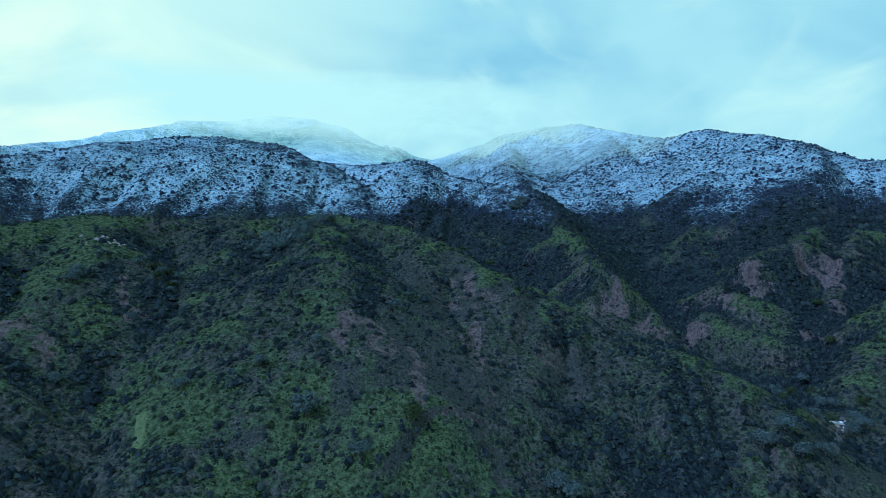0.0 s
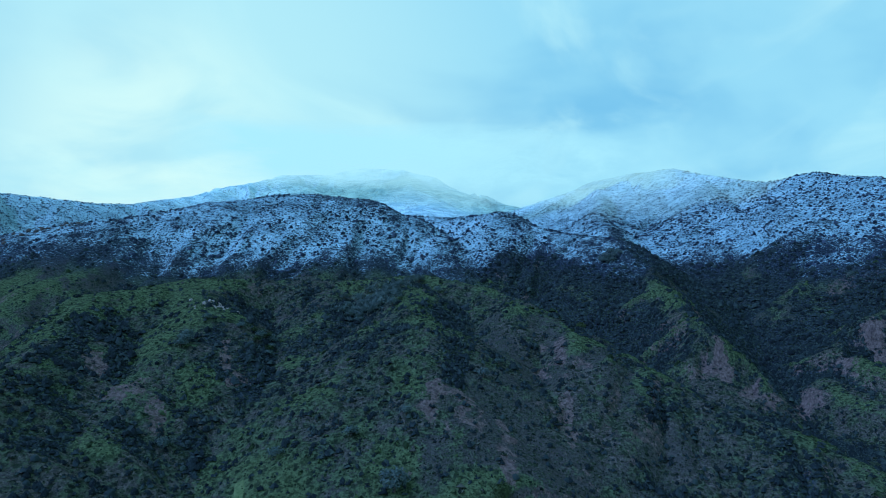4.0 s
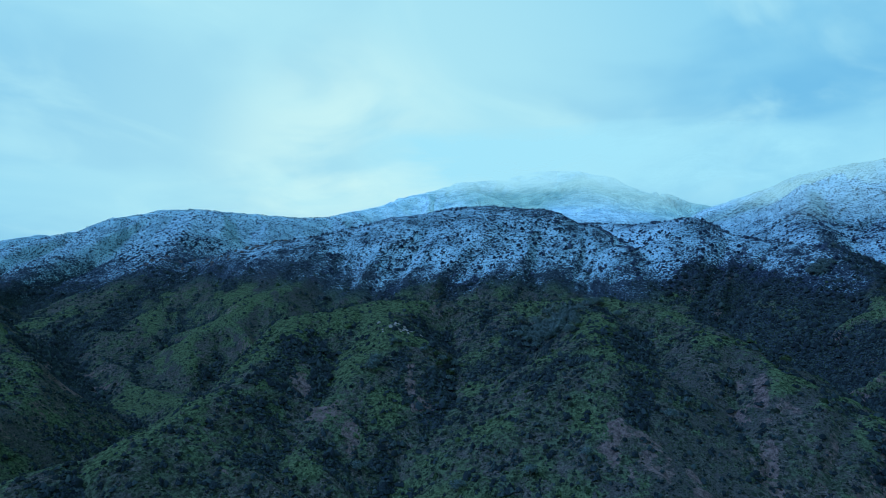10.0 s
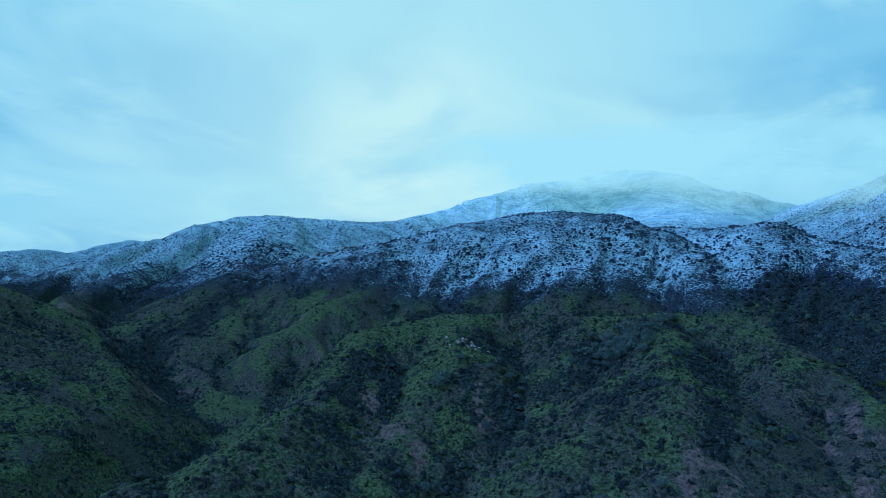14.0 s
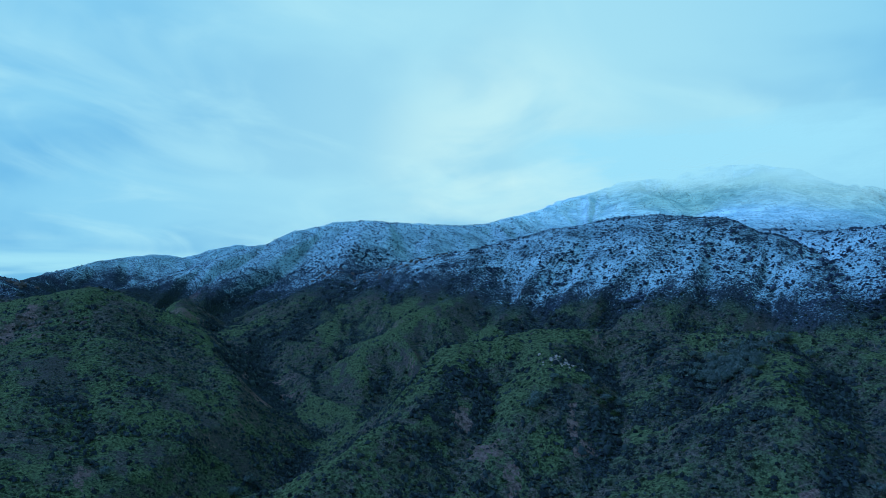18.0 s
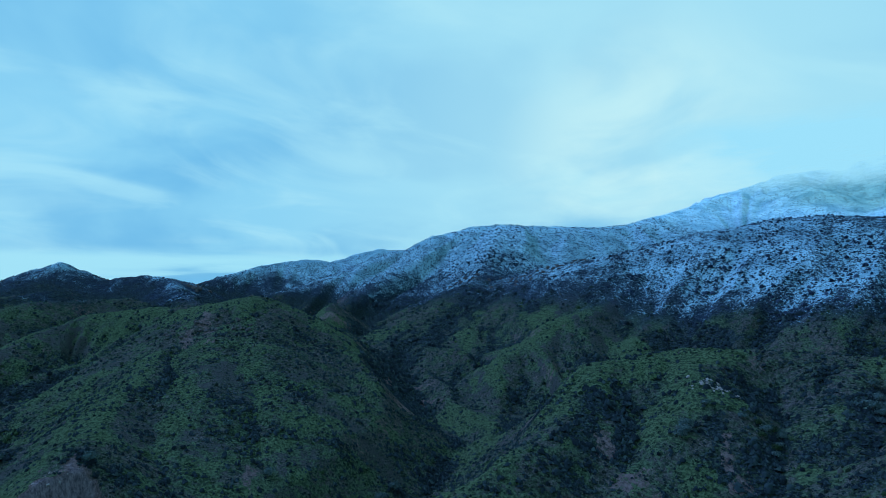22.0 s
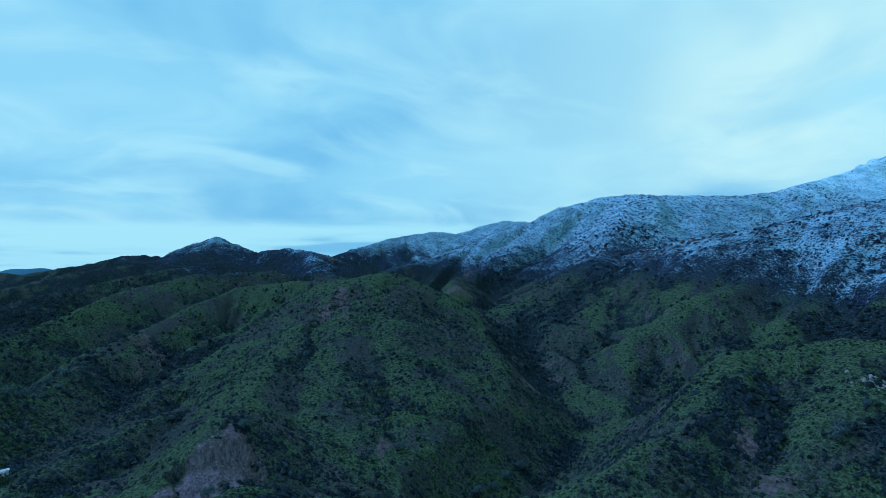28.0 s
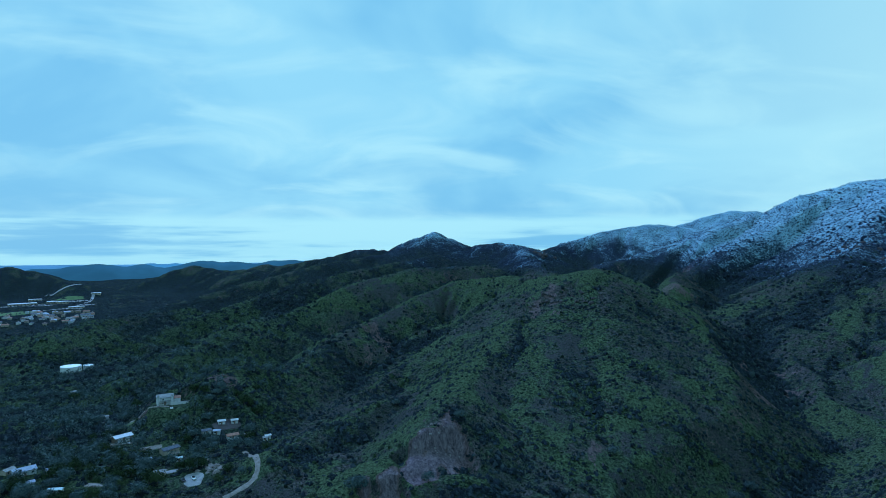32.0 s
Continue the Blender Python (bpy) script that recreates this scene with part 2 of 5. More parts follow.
    streak = p.noise(0.5, 7, 0.82, stretch=(1, 1, 0.20))
    rock = p.mix(p.range(streak, 0.34, 0.66), (0.044, 0.032, 0.035), (0.180, 0.128, 0.126))
    rock = p.mix(p.range(bare, 1.0, 1.5), rock, p.mix(p.range(streak, 0.34, 0.66), (0.060, 0.047, 0.057), (0.230, 0.176, 0.190)))
    b = p.math("ADD", bare, p.math("MULTIPLY", p.math("SUBTRACT", p.noise(0.25, 7, 0.8), 0.5), 2.8))
    b = p.math("ADD", b, p.math("MULTIPLY", p.math("SUBTRACT", streak, 0.5), 0.9))
    col = p.mix(p.range(b, 0.50, 0.74), col, rock)
    chill = p.mix(p.range(fine, 0.40, 0.62), (0.010, 0.014, 0.024), (0.034, 0.048, 0.076))
    col = p.mix(p.range(snow, 0.03, 0.25, 0.0, 0.88), col, chill)
    # bluish snow: the cold overcast light is put into its colour
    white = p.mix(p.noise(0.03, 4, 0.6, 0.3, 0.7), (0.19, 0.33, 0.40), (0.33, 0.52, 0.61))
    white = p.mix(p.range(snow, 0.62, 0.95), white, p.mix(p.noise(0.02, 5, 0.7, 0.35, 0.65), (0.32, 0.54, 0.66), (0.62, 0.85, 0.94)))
    sn = p.math("ADD", snow, p.math("MULTIPLY", p.math("SUBTRACT", p.noise(0.42, 6, 0.82), 0.5), 1.9))
    sn = p.math("ADD", sn, p.math("MULTIPLY", p.math("SUBTRACT", p.noise(0.035, 5, 0.7), 0.5), 0.9))
    sn = p.range(sn, 0.30, 0.60)
    dots, tone2 = tufts(0.24, 0.34, 0.44, p.math("SUBTRACT", 0.70, p.math("MULTIPLY", snow, 0.35)))
    grit, tone4 = tufts(0.55, 0.36, 0.48, p.math("SUBTRACT", 0.72, p.math("MULTIPLY", snow, 0.45)))
    sn = p.math("MULTIPLY", sn, p.math("SUBTRACT", 1.0, p.math("MULTIPLY", p.math("MAXIMUM", dots, grit), 0.92)))
    sn = p.math("MULTIPLY", sn, p.range(snow, 0.02, 0.16))
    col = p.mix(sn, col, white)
    return p.done(col, p.math("ADD", fine, p.math("MULTIPLY", mid, 2.5)), 1.0, 1.3)


def leaf_material(name, stops, pale, lo=0.50, hi=0.78):
    """Crowns that differ from one another, with paler twig tips."""
    p = Paint(name, 0.95, spec=0.03)
    col = p.ramp(p.island, *stops)
    col = p.mix(p.noise(1.6, 5, 0.8, lo, hi), col, pale)
    return p.done(col, p.noise(2.5, 3, 0.7), 1.0, 0.4)


GROUND = ground_material()
# dark chaparral, pushed to blue-grey so its colour stands in for distance haze
BRUSH = leaf_material("brush", ((0.0, (0.007, 0.011, 0.014)), (0.6, (0.015, 0.024, 0.029)), (0.85, (0.026, 0.040, 0.044)), (1.0, (0.038, 0.057, 0.054))), (0.045, 0.064, 0.064))
SAGE = leaf_material("sage_brush", ((0.0, (0.006, 0.010, 0.008)), (0.40, (0.014, 0.022, 0.016)), (0.6, (0.034, 0.048, 0.030)), (0.8, (0.056, 0.050, 0.052)), (1.0, (0.090, 0.104, 0.080))), (0.070, 0.082, 0.066))
GREEN_BRUSH = leaf_material("green_brush", ((0.0, (0.006, 0.011, 0.007)), (0.5, (0.020, 0.036, 0.017)), (1.0, (0.052, 0.082, 0.034))), (0.085, 0.115, 0.060))
SNOW_BRUSH = leaf_material("winter_brush", ((0.0, (0.007, 0.012, 0.024)), (0.6, (0.020, 0.030, 0.052)), (1.0, (0.050, 0.070, 0.108))), (0.21, 0.29, 0.38), 0.54, 0.80)
# leaves tinted blue: the valley's haze is put into their colour
TREE_LEAF = leaf_material("tree_foliage", ((0.0, (0.032, 0.055, 0.062)), (0.5, (0.068, 0.104, 0.108)), (1.0, (0.118, 0.160, 0.145))), (0.14, 0.19, 0.18))

# ---- terrain ----
RNG = np.random.default_rng(7)
LATTICE = RNG.random((256, 256)).astype(np.float32)


def value_noise(x, y):
    xi, yi = np.floor(x).astype(np.int64), np.floor(y).astype(np.int64)
    u, v = (x - xi).astype(np.float32), (y - yi).astype(np.float32)
    u, v = u * u * (3 - 2 * u), v * v * (3 - 2 * v)
    x0, x1, y0, y1 = xi & 255, (xi + 1) & 255, yi & 255, (yi + 1) & 255
    a, b, c, d = LATTICE[x0, y0], LATTICE[x1, y0], LATTICE[x0, y1], LATTICE[x1, y1]
    return (a + (b - a) * u) * (1 - v) + (c + (d - c) * u) * v


def fbm(x, y, octaves=4, gain=0.5):
    total, amp, out = 0.0, 1.0, 0.0
    for k in range(octaves):
        out = out + amp * value_noise(x * 2 ** k + 17.3 * k, y * 2 ** k + 41.7 * k)
        total, amp = total + amp, amp * gain
    return out / total


def smooth(v, lo, hi):
    t = np.clip((v - lo) / (hi - lo), 0, 1)
    return t * t * (3 - 2 * t)


CRESTS = []


def ridge(crest, slope, width, gully, spacing):
    """A crest line of hill tops and saddles with gullied flanks."""
    CRESTS.append((np.array(crest, np.float32), slope, width, gully, spacing))


# near hill crest
ridge([(-266, 307, 59), (-260, 331, 66), (-224, 382, 76), (-161, 426, 75), (-118, 434, 75), (-74, 433, 78), (-32, 414, 70), (2, 385, 57), (23, 351, 45), (53, 332, 29), (78, 316, 16), (112, 300, 7), (130, 284, -2), (145, 264, -15), (152, 240, -30), (160, 212, -44)],
      0.62, 10, 0.16, 46)
# near middle rib
ridge([(-84, 432, 75), (-73, 380, 67), (-68, 335, 58), (-53, 300, 39), (-41, 273, 23), (-20, 255, 5), (-3, 243, -10), (16, 227, -23)],
      0.60, 12, 0.12, 36)
# near rock rib
ridge([(-223, 380, 76), (-188, 338, 59), (-180, 300, 43), (-184, 262, 27), (-172, 225, 13), (-160, 195, 2)],
      0.60, 12, 0.12, 36)
# near left rib
ridge([(-260, 331, 66), (-238, 290, 53), (-223, 248, 40), (-218, 210, 33), (-215, 175, 25), (-204, 138, 6)],
      0.60, 12, 0.12, 36)
# near hill west edge
ridge([(-266, 307, 60), (-268, 275, 50), (-266, 240, 41), (-250, 190, 29), (-226, 144, 19), (-205, 110, 3)],
      0.62, 10, 0.10, 36)
# near right rib
ridge([(-12, 378, 60), (-21, 328, 35), (2, 288, 4), (52, 257, -21), (66, 231, -32)],
      0.60, 10, 0.12, 34)
# near middle swell
ridge([(-140, 428, 74), (-128, 370, 54), (-118, 320, 34), (-106, 270, 12), (-92, 225, -8)],
      0.55, 20, 0.10, 40)
# right spur
ridge([(98, 785, 126), (124, 715, 94), (133, 620, 58), (143, 525, 31), (160, 500, 8), (182, 475, -20)],
      0.72, 9, 0.25, 60)
# cliff spur
ridge([(518, 711, 100), (400, 646, 76), (320, 560, 64), (268, 528, 46), (238, 506, 15), (210, 484, -20)],
      0.75, 8, 0.35, 60)
# cliff rib
ridge([(429, 627, 75), (362, 552, 53), (334, 515, 41), (300, 473, 10), (261, 427, -15)],
      0.75, 7, 0.35, 50)
# far right wall
ridge([(415, 487, 58), (315, 414, 24), (254, 360, -12), (217, 324, -35)],
      0.70, 9, 0.30, 60)
# snow bench
ridge([(40, 880, 118), (92, 905, 107), (193, 961, 108), (287, 947, 106), (393, 908, 105), (500, 820, 122), (583, 725, 121)],
      0.55, 14, 0.15, 80)
# range crest right
ridge([(-22, 1700, 282), (70, 1649, 304), (171, 1591, 338), (253, 1550, 347), (332, 1516, 348), (384, 1398, 310), (455, 1239, 267), (486, 1113, 262), (511, 1008, 234), (524, 917, 209), (554, 845, 177), (622, 731, 146)],
      0.52, 18, 0.15, 120)
# snow face rib
ridge([(367, 1434, 323), (341, 1202, 243), (339, 1025, 170)],
      0.55, 12, 0.20, 80)
# snow face rib b
ridge([(171, 1591, 338), (134, 1243, 217), (121, 993, 141)],
      0.55, 12, 0.20, 80)
# mid dome
ridge([(-570, 703, 143), (-540, 732, 156), (-518, 775, 169), (-455, 822, 190), (-376, 856, 203), (-316, 866, 205), (-249, 881, 197), (-187, 877, 172), (-121, 827, 137), (-91, 765, 103)],
      0.74, 46, 0.07, 60)
# mid dome rib
ridge([(-362, 812, 172), (-352, 775, 142), (-336, 712, 88), (-322, 660, 46)],
      0.70, 26, 0.07, 50)
# mid dome rib b
ridge([(-254, 822, 155), (-260, 770, 118), (-258, 735, 95), (-240, 680, 52)],
      0.70, 26, 0.07, 50)
# mid peak
ridge([(-210, 1035, 191), (-125, 982, 179), (-67, 922, 177), (-37, 893, 178), (6, 869, 155), (48, 838, 141), (98, 786, 127)],
      0.68, 26, 0.10, 50)
# mid peak rib
ridge([(-38, 860, 156), (-42, 815, 126), (-52, 740, 86), (-40, 660, 50)],
      0.68, 16, 0.12, 50)
# green shoulder
ridge([(-518, 770, 166), (-492, 690, 121), (-480, 642, 99), (-482, 605, 90), (-497, 550, 72), (-503, 490, 42), (-520, 460, 22), (-530, 440, 0)],
      0.64, 12, 0.25, 55)
# green shoulder b
ridge([(-455, 820, 186), (-434, 705, 108), (-422, 644, 83), (-414, 596, 60), (-418, 550, 32)],
      0.64, 12, 0.25, 55)
# rock line spur
ridge([(-540, 735, 157), (-592, 710, 151), (-640, 690, 144), (-730, 682, 124), (-819, 670, 107), (-870, 612, 76), (-887, 585, 52)],
      0.60, 10, 0.15, 60)
# rock line rib
ridge([(-648, 688, 140), (-640, 590, 88), (-628, 530, 54), (-600, 490, 28), (-570, 452, 8)],
      0.64, 9, 0.22, 50)
# rock line rib b
ridge([(-730, 682, 122), (-704, 600, 72), (-668, 520, 36), (-645, 460, 12)],
      0.64, 9, 0.22, 50)
# red cliff knob
ridge([(-960, 500, 82), (-900, 460, 78), (-840, 430, 68), (-800, 400, 40)],
      0.80, 10, 0.30, 50)
# snow dome
ridge([(-1212, 471, 92), (-1213, 570, 109), (-1219, 669, 144), (-1205, 772, 187), (-1172, 880, 229), (-1133, 969, 253), (-1092, 1015, 258), (-1017, 1104, 253), (-960, 1205, 252), (-956, 1346, 267), (-983, 1627, 327), (-954, 1928, 412), (-903, 2116, 474), (-782, 2217, 490), (-654, 2310, 531), (-511, 2346, 527), (-388, 2349, 497), (-227, 2290, 414), (-67, 2200, 354)],
      0.50, 22, 0.26, 130)
# snow dome rib
ridge([(-1092, 1015, 257), (-960, 878, 201), (-861, 763, 158), (-759, 652, 123)],
      0.52, 14, 0.15, 90)
# snow peak face
ridge([(-509, 2336, 518), (-420, 2007, 413)],
      0.46, 20, 0.34, 150)
# snow peak face b
ridge([(-900, 2107, 468), (-735, 1915, 395)],
      0.46, 20, 0.34, 150)
# far left ridge
ridge([(-1462, 337, 83), (-1580, 479, 123), (-1633, 631, 161), (-1635, 754, 183), (-1596, 834, 173), (-1433, 915, 151)],
      0.45, 16, 0.25, 120)
# far left ridge b
ridge([(-1771, 888, 178), (-1741, 986, 209), (-1722, 1057, 225), (-1689, 1109, 223), (-1543, 1193, 185)],
      0.45, 16, 0.25, 120)
# pyramid hill spine
ridge([(-648, 236, 104), (-640, 224, 82), (-614, 177, 68), (-583, 134, 58), (-530, 111, 49), (-467, 76, 38), (-428, 60, 33), (-383, 44, 32), (-348, 28, 23), (-320, -8, 14), (-300, -34, 7)],
      0.60, 10, 0.07, 44)
# pyramid hill shoulder
ridge([(-721, 179, 88), (-651, 235, 103), (-639, 266, 89)],
      0.62, 10, 0.07, 44)
# pyramid hill rib
ridge([(-648, 236, 103), (-551, 218, 62), (-459, 182, 31), (-395, 150, 8), (-340, 124, -8)],
      0.50, 34, 0.04, 44)
# pyramid hill face
ridge([(-646, 232, 98), (-560, 172, 60), (-475, 130, 38), (-412, 106, 20), (-350, 82, 2), (-315, 66, -14)],
      0.50, 34, 0.04, 44)
# pyramid hill far face
ridge([(-646, 240, 102), (-575, 266, 58), (-510, 275, 38), (-468, 258, 20), (-425, 250, -4), (-390, 240, -22)],
      0.50, 34, 0.04, 44)
# pyramid hill rib b
ridge([(-648, 236, 104), (-629, 283, 85), (-559, 305, 49), (-506, 326, 20), (-450, 331, -6), (-404, 326, -24)],
      0.60, 16, 0.06, 44)
# second ridge
ridge([(-765, 242, 87), (-810, 180, 88), (-854, 106, 78), (-787, 39, 56), (-716, -4, 42), (-643, -39, 33), (-579, -66, 24), (-530, -88, 12)],
      0.60, 8, 0.20, 50)
# knoll ridge
ridge([(-688, 79, 49), (-602, 18, 10), (-541, -33, 9), (-516, -82, 30), (-506, -107, 39), (-466, -123, 32)],
      0.55, 8, 0.20, 45)
# knoll ridge b
ridge([(-546, 135, 44), (-469, 58, 19), (-467, 14, 16), (-400, -39, 12), (-367, -62, 10)],
      0.60, 8, 0.20, 45)
# green patch ridge
ridge([(-1085, 197, 91), (-1021, 60, 90), (-1000, -15, 74), (-948, -57, 62), (-892, -102, 43), (-832, -147, 24), (-770, -187, 10), (-713, -232, -3), (-657, -263, -12)],
      0.58, 8, 0.20, 55)
# third ridge
ridge([(-1345, 142, 105), (-1252, 27, 90), (-1180, -71, 74), (-1110, -167, 52), (-1034, -244, 28), (-960, -310, 6), (-890, -350, -14)],
      0.54, 9, 0.20, 60)
# fourth ridge
ridge([(-1602, 50, 107), (-1495, -144, 79), (-1394, -283, 46), (-1296, -387, 18), (-1200, -451, 1)],
      0.50, 11, 0.20, 70)
# summit ridge
ridge([(-1688, -343, 58), (-1703, -256, 73), (-1717, -135, 94), (-1752, -50, 114), (-1702, 37, 117), (-1659, 113, 149), (-1642, 155, 163), (-1625, 202, 147), (-1584, 242, 125), (-1521, 312, 133), (-1460, 356, 126), (-1420, 388, 113), (-1381, 417, 84), (-1266, 476, 46)],
      0.42, 4, 0.25, 80)
# summit rib
ridge([(-1450, 354, 124), (-1213, 313, 95), (-1038, 308, 77)],
      0.55, 10, 0.30, 60)
# valley spur
ridge([(-892, -134, 32), (-783, -174, 31), (-695, -196, 20), (-618, -208, 14), (-568, -228, 12)],
      0.42, 10, 0.20, 40)
# valley spur b
ridge([(-1104, -330, 20), (-994, -373, 20), (-929, -402, 22), (-807, -403, 17)],
      0.38, 12, 0.20, 50)
# valley spur c
ridge([(-820, -266, -1), (-742, -304, -4), (-679, -312, -6), (-568, -298, -2)],
      0.40, 10, 0.20, 40)
# west bump
ridge([(-1833, -673, 21), (-1909, -603, 53), (-1944, -556, 65), (-1920, -491, 52), (-1861, -395, 50), (-1872, -339, 70), (-1832, -275, 61)],
      0.40, 14, 0.25, 90)
# west bump b
ridge([(-1615, -1004, 39), (-1749, -974, 72), (-1773, -930, 59), (-1718, -817, 30)],
      0.40, 16, 0.25, 90)

def valley_floor(x, y):
    r = np.hypot(x, y)
    west = smooth(-x - 0.4 * y, 120, 380)          # the inhabited valley
    z = -36 + 40 * west * smooth(r, 180, 380) - 20 * west * smooth(r, 480, 800) + 10 * west * smooth(r, 1350, 1600)
    z = z + 30 * smooth(y, 350, 900)
    z = z - 24 * smooth(r, 1900, 3600)
    rough = 1 - 0.8 * smooth(r, 1330, 1450) * (1 - smooth(r, 1750, 1900))
    return z + rough * (22 * (fbm(x / 150, y / 150, 4) - 0.5) + 4 * (fbm(x / 40, y / 40, 3) - 0.5))


STREAMS = [[(-690, 470, 24), (-640, 440, 8), (-560, 402, -6), (-500, 372, -16), (-430, 352, -26), (-385, 305, -31), (-345, 245, -37), (-300, 170, -42)],
           [(-950, 30, 52), (-860, -40, 22), (-770, -95, 2), (-700, -135, -10), (-610, -165, -12)],
           [(-1100, 20, 62), (-1020, -120, 28), (-950, -205, 2), (-880, -262, -16), (-790, -300, -22)],
           [(-740, 130, 50), (-690, 62, 20), (-620, 12, 4), (-560, -22, -4), (-495, -52, -6)]]


def canyon_floor(x, y):
    """The highest that the ground may stand beside the stream beds between the hills."""
    out = np.full(x.shape, 1e4, np.float32)
    for line in STREAMS:
        for a, b in zip(line[:-1], line[1:]):
            dx, dy = b[0] - a[0], b[1] - a[1]
            t = np.clip(((x - a[0]) * dx + (y - a[1]) * dy) / (dx * dx + dy * dy), 0, 1)
            d = np.hypot(x - a[0] - t * dx, y - a[1] - t * dy)
            out = np.minimum(out, a[2] + t * (b[2] - a[2]) + 0.55 * np.maximum(d - 5, 0) + 0.004 * d * d)
    return out


BENCHES = [(-745, -344, 30, 46, -14), (-446, -145, 11, 22, 19.5)]     # levelled ground under the tanks and the large house
FACES = [(-349, 27, 20, 26, 8, 34), (-312, 2, 10, 13, 6, 26), (264, 514, 240, 22, 9, 34), (334, 526, 235, 24, 10, 40), (150, 506, 255, 24, 8, 30)]


def terrain(x, y):
    x, y = x.astype(np.float32), y.astype(np.float32)
    far = np.clip(np.hypot(x, y) / 500, 0.7, 1.7)
    wx = x + 15 * far * (fbm(x / 110 + 5, y / 110, 3) - 0.5) + 4 * (fbm(x / 24, y / 24 + 9, 2) - 0.5)
    wy = y + 15 * far * (fbm(x / 110, y / 110 + 31, 3) - 0.5) + 4 * (fbm(x / 24 + 3, y / 24, 2) - 0.5)
    z = valley_floor(x, y).astype(np.float32)
    for k, (crest, slope, width, gully, spacing) in enumerate(CRESTS):
        reach = (crest[:, 2].max() + 60) / slope * 1.25
        lo, hi = crest[:, :2].min(0) - reach, crest[:, :2].max(0) + reach
        near = np.nonzero((x > lo[0]) & (x < hi[0]) & (y > lo[1]) & (y < hi[1]))
        if not len(near[0]):
            continue
        px, py = wx[near], wy[near]
        flanks, run = [], 0.0
        for a, b in zip(crest[:-1], crest[1:]):
            d = b - a
            ll = max(float(d[0] ** 2 + d[1] ** 2), 1.0)
            t = np.clip(((px - a[0]) * d[0] + (py - a[1]) * d[1]) / ll, 0, 1)
            dd = np.hypot(px - a[0] - t * d[0], py - a[1] - t * d[1])
            flanks.append((a[2] + t * d[2] - slope * (np.sqrt(dd * dd + width * width) - width), dd, run + t * ll ** 0.5))
            run += ll ** 0.5
        best = np.max([f[0] for f in flanks], axis=0)
        dist, along, weight = 0, 0, 0                 # blended where two stretches of the crest meet
        for h, dd, al in flanks:
            w = np.exp(np.maximum((h - best) / 5, -30))
            dist, along, weight = dist + w * dd, along + w * al, weight + w
        dist, along = dist / weight, along / weight
        lean = along + 0.25 * dist
        cut = np.abs(2 * fbm(lean / spacing + 13.7 * k, dist / (spacing * 5) + 3.1 * k, 2) - 1)
        small = np.abs(2 * fbm(lean / (spacing * 0.3) + 5.3 * k, dist / (spacing * 2) + 8.1 * k, 2) - 1)
        crisp = np.abs(2 * fbm(lean / (spacing * 0.8) + 21.1 * k, dist / (spacing * 6) + 1.7 * k, 2) - 1)
        deep = (0.6 * (0.42 - cut) + 0.9 * (crisp - 0.2)) * np.minimum(dist, spacing * 2.4) + 0.75 * (0.35 - small) * np.minimum(dist, spacing * 0.8)
        best = best - np.clip(1.7 * gully * deep, -9 - width * 0.4, 6 + width * 0.3) * smooth(dist, width * 0.4, width * 2.5)
        zz = z[near]
        s = 1.6                                       # soft joints between flanks
        m = np.clip(0.5 + 0.5 * (best - zz) / s, 0, 1)
        z[near] = zz * (1 - m) + best * m + s * m * (1 - m) * 0.5
    z = z + 2.6 * (fbm(x / 16, y / 16 + 70, 3) - 0.5) * smooth(z, -34, -10) * np.clip(far, 1, 2)
    z = np.minimum(z, canyon_floor(wx, wy))
    for bx, by, inner, outer, level in BENCHES:
        flat = 1 - smooth(np.hypot(x - bx, y - by), inner, outer)
        z = z * (1 - flat) + level * flat
    for bx, by, turn, half, deep, fall in FACES:      # steep slipped faces with ribs down them
        c, s = math.cos(radians(turn)), math.sin(radians(turn))
        out, side = (x - bx) * c + (y - by) * s, (y - by) * c - (x - bx) * s
        win = (1 - smooth(np.abs(side + 3 * (fbm(x / 9, y / 9, 2) - 0.5)), half * 0.75, half)) * smooth(out, -1, 3) * (1 - smooth(out, fall * 0.6, fall))
        z = z - win * (deep + 0.25 * deep * np.abs(2 * fbm(side / 5.0, out / 60, 2) - 1))
    return z


AZ = np.radians(np.concatenate([np.arange(-230, -46, 3.0), np.arange(-46, 126, 0.25), np.arange(126, 130, 1.0)]))
RAD = np.concatenate([np.linspace(2, 90, 14), np.geomspace(95, 4700, 500)])
RR, AA = np.meshgrid(RAD, AZ, indexing="ij")
GX, GY = -np.sin(AA) * RR, np.cos(AA) * RR
GZ = terrain(GX.ravel(), GY.ravel()).reshape(GX.shape)


def in_grid(grid, x, y):
    """The grid's value at a place, between its knots."""
    r = np.clip(np.hypot(x, y), RAD[0], RAD[-1] * 0.999)
    a = np.arctan2(-x, y)
    a = np.where(a < AZ[0], a + 2 * np.pi, np.where(a > AZ[-1], a - 2 * np.pi, a))
    i = np.clip(np.searchsorted(RAD, r) - 1, 0, len(RAD) - 2)
    j = np.clip(np.searchsorted(AZ, a) - 1, 0, len(AZ) - 2)
    u, v = (r - RAD[i]) / (RAD[i + 1] - RAD[i]), (a - AZ[j]) / (AZ[j + 1] - AZ[j])
    return (grid[i, j] * (1 - u) + grid[i + 1, j] * u) * (1 - v) + (grid[i, j + 1] * (1 - u) + grid[i + 1, j + 1] * u) * v


def height(x, y):
    return float(in_grid(GZ, np.array([x]), np.array([y]))[0])


SCARS, MEADOWS, WOODS, CLEARINGS = [], [], [], []


def meadow(x, y, r, power=1.0):
    MEADOWS.append((x, y, r, power))


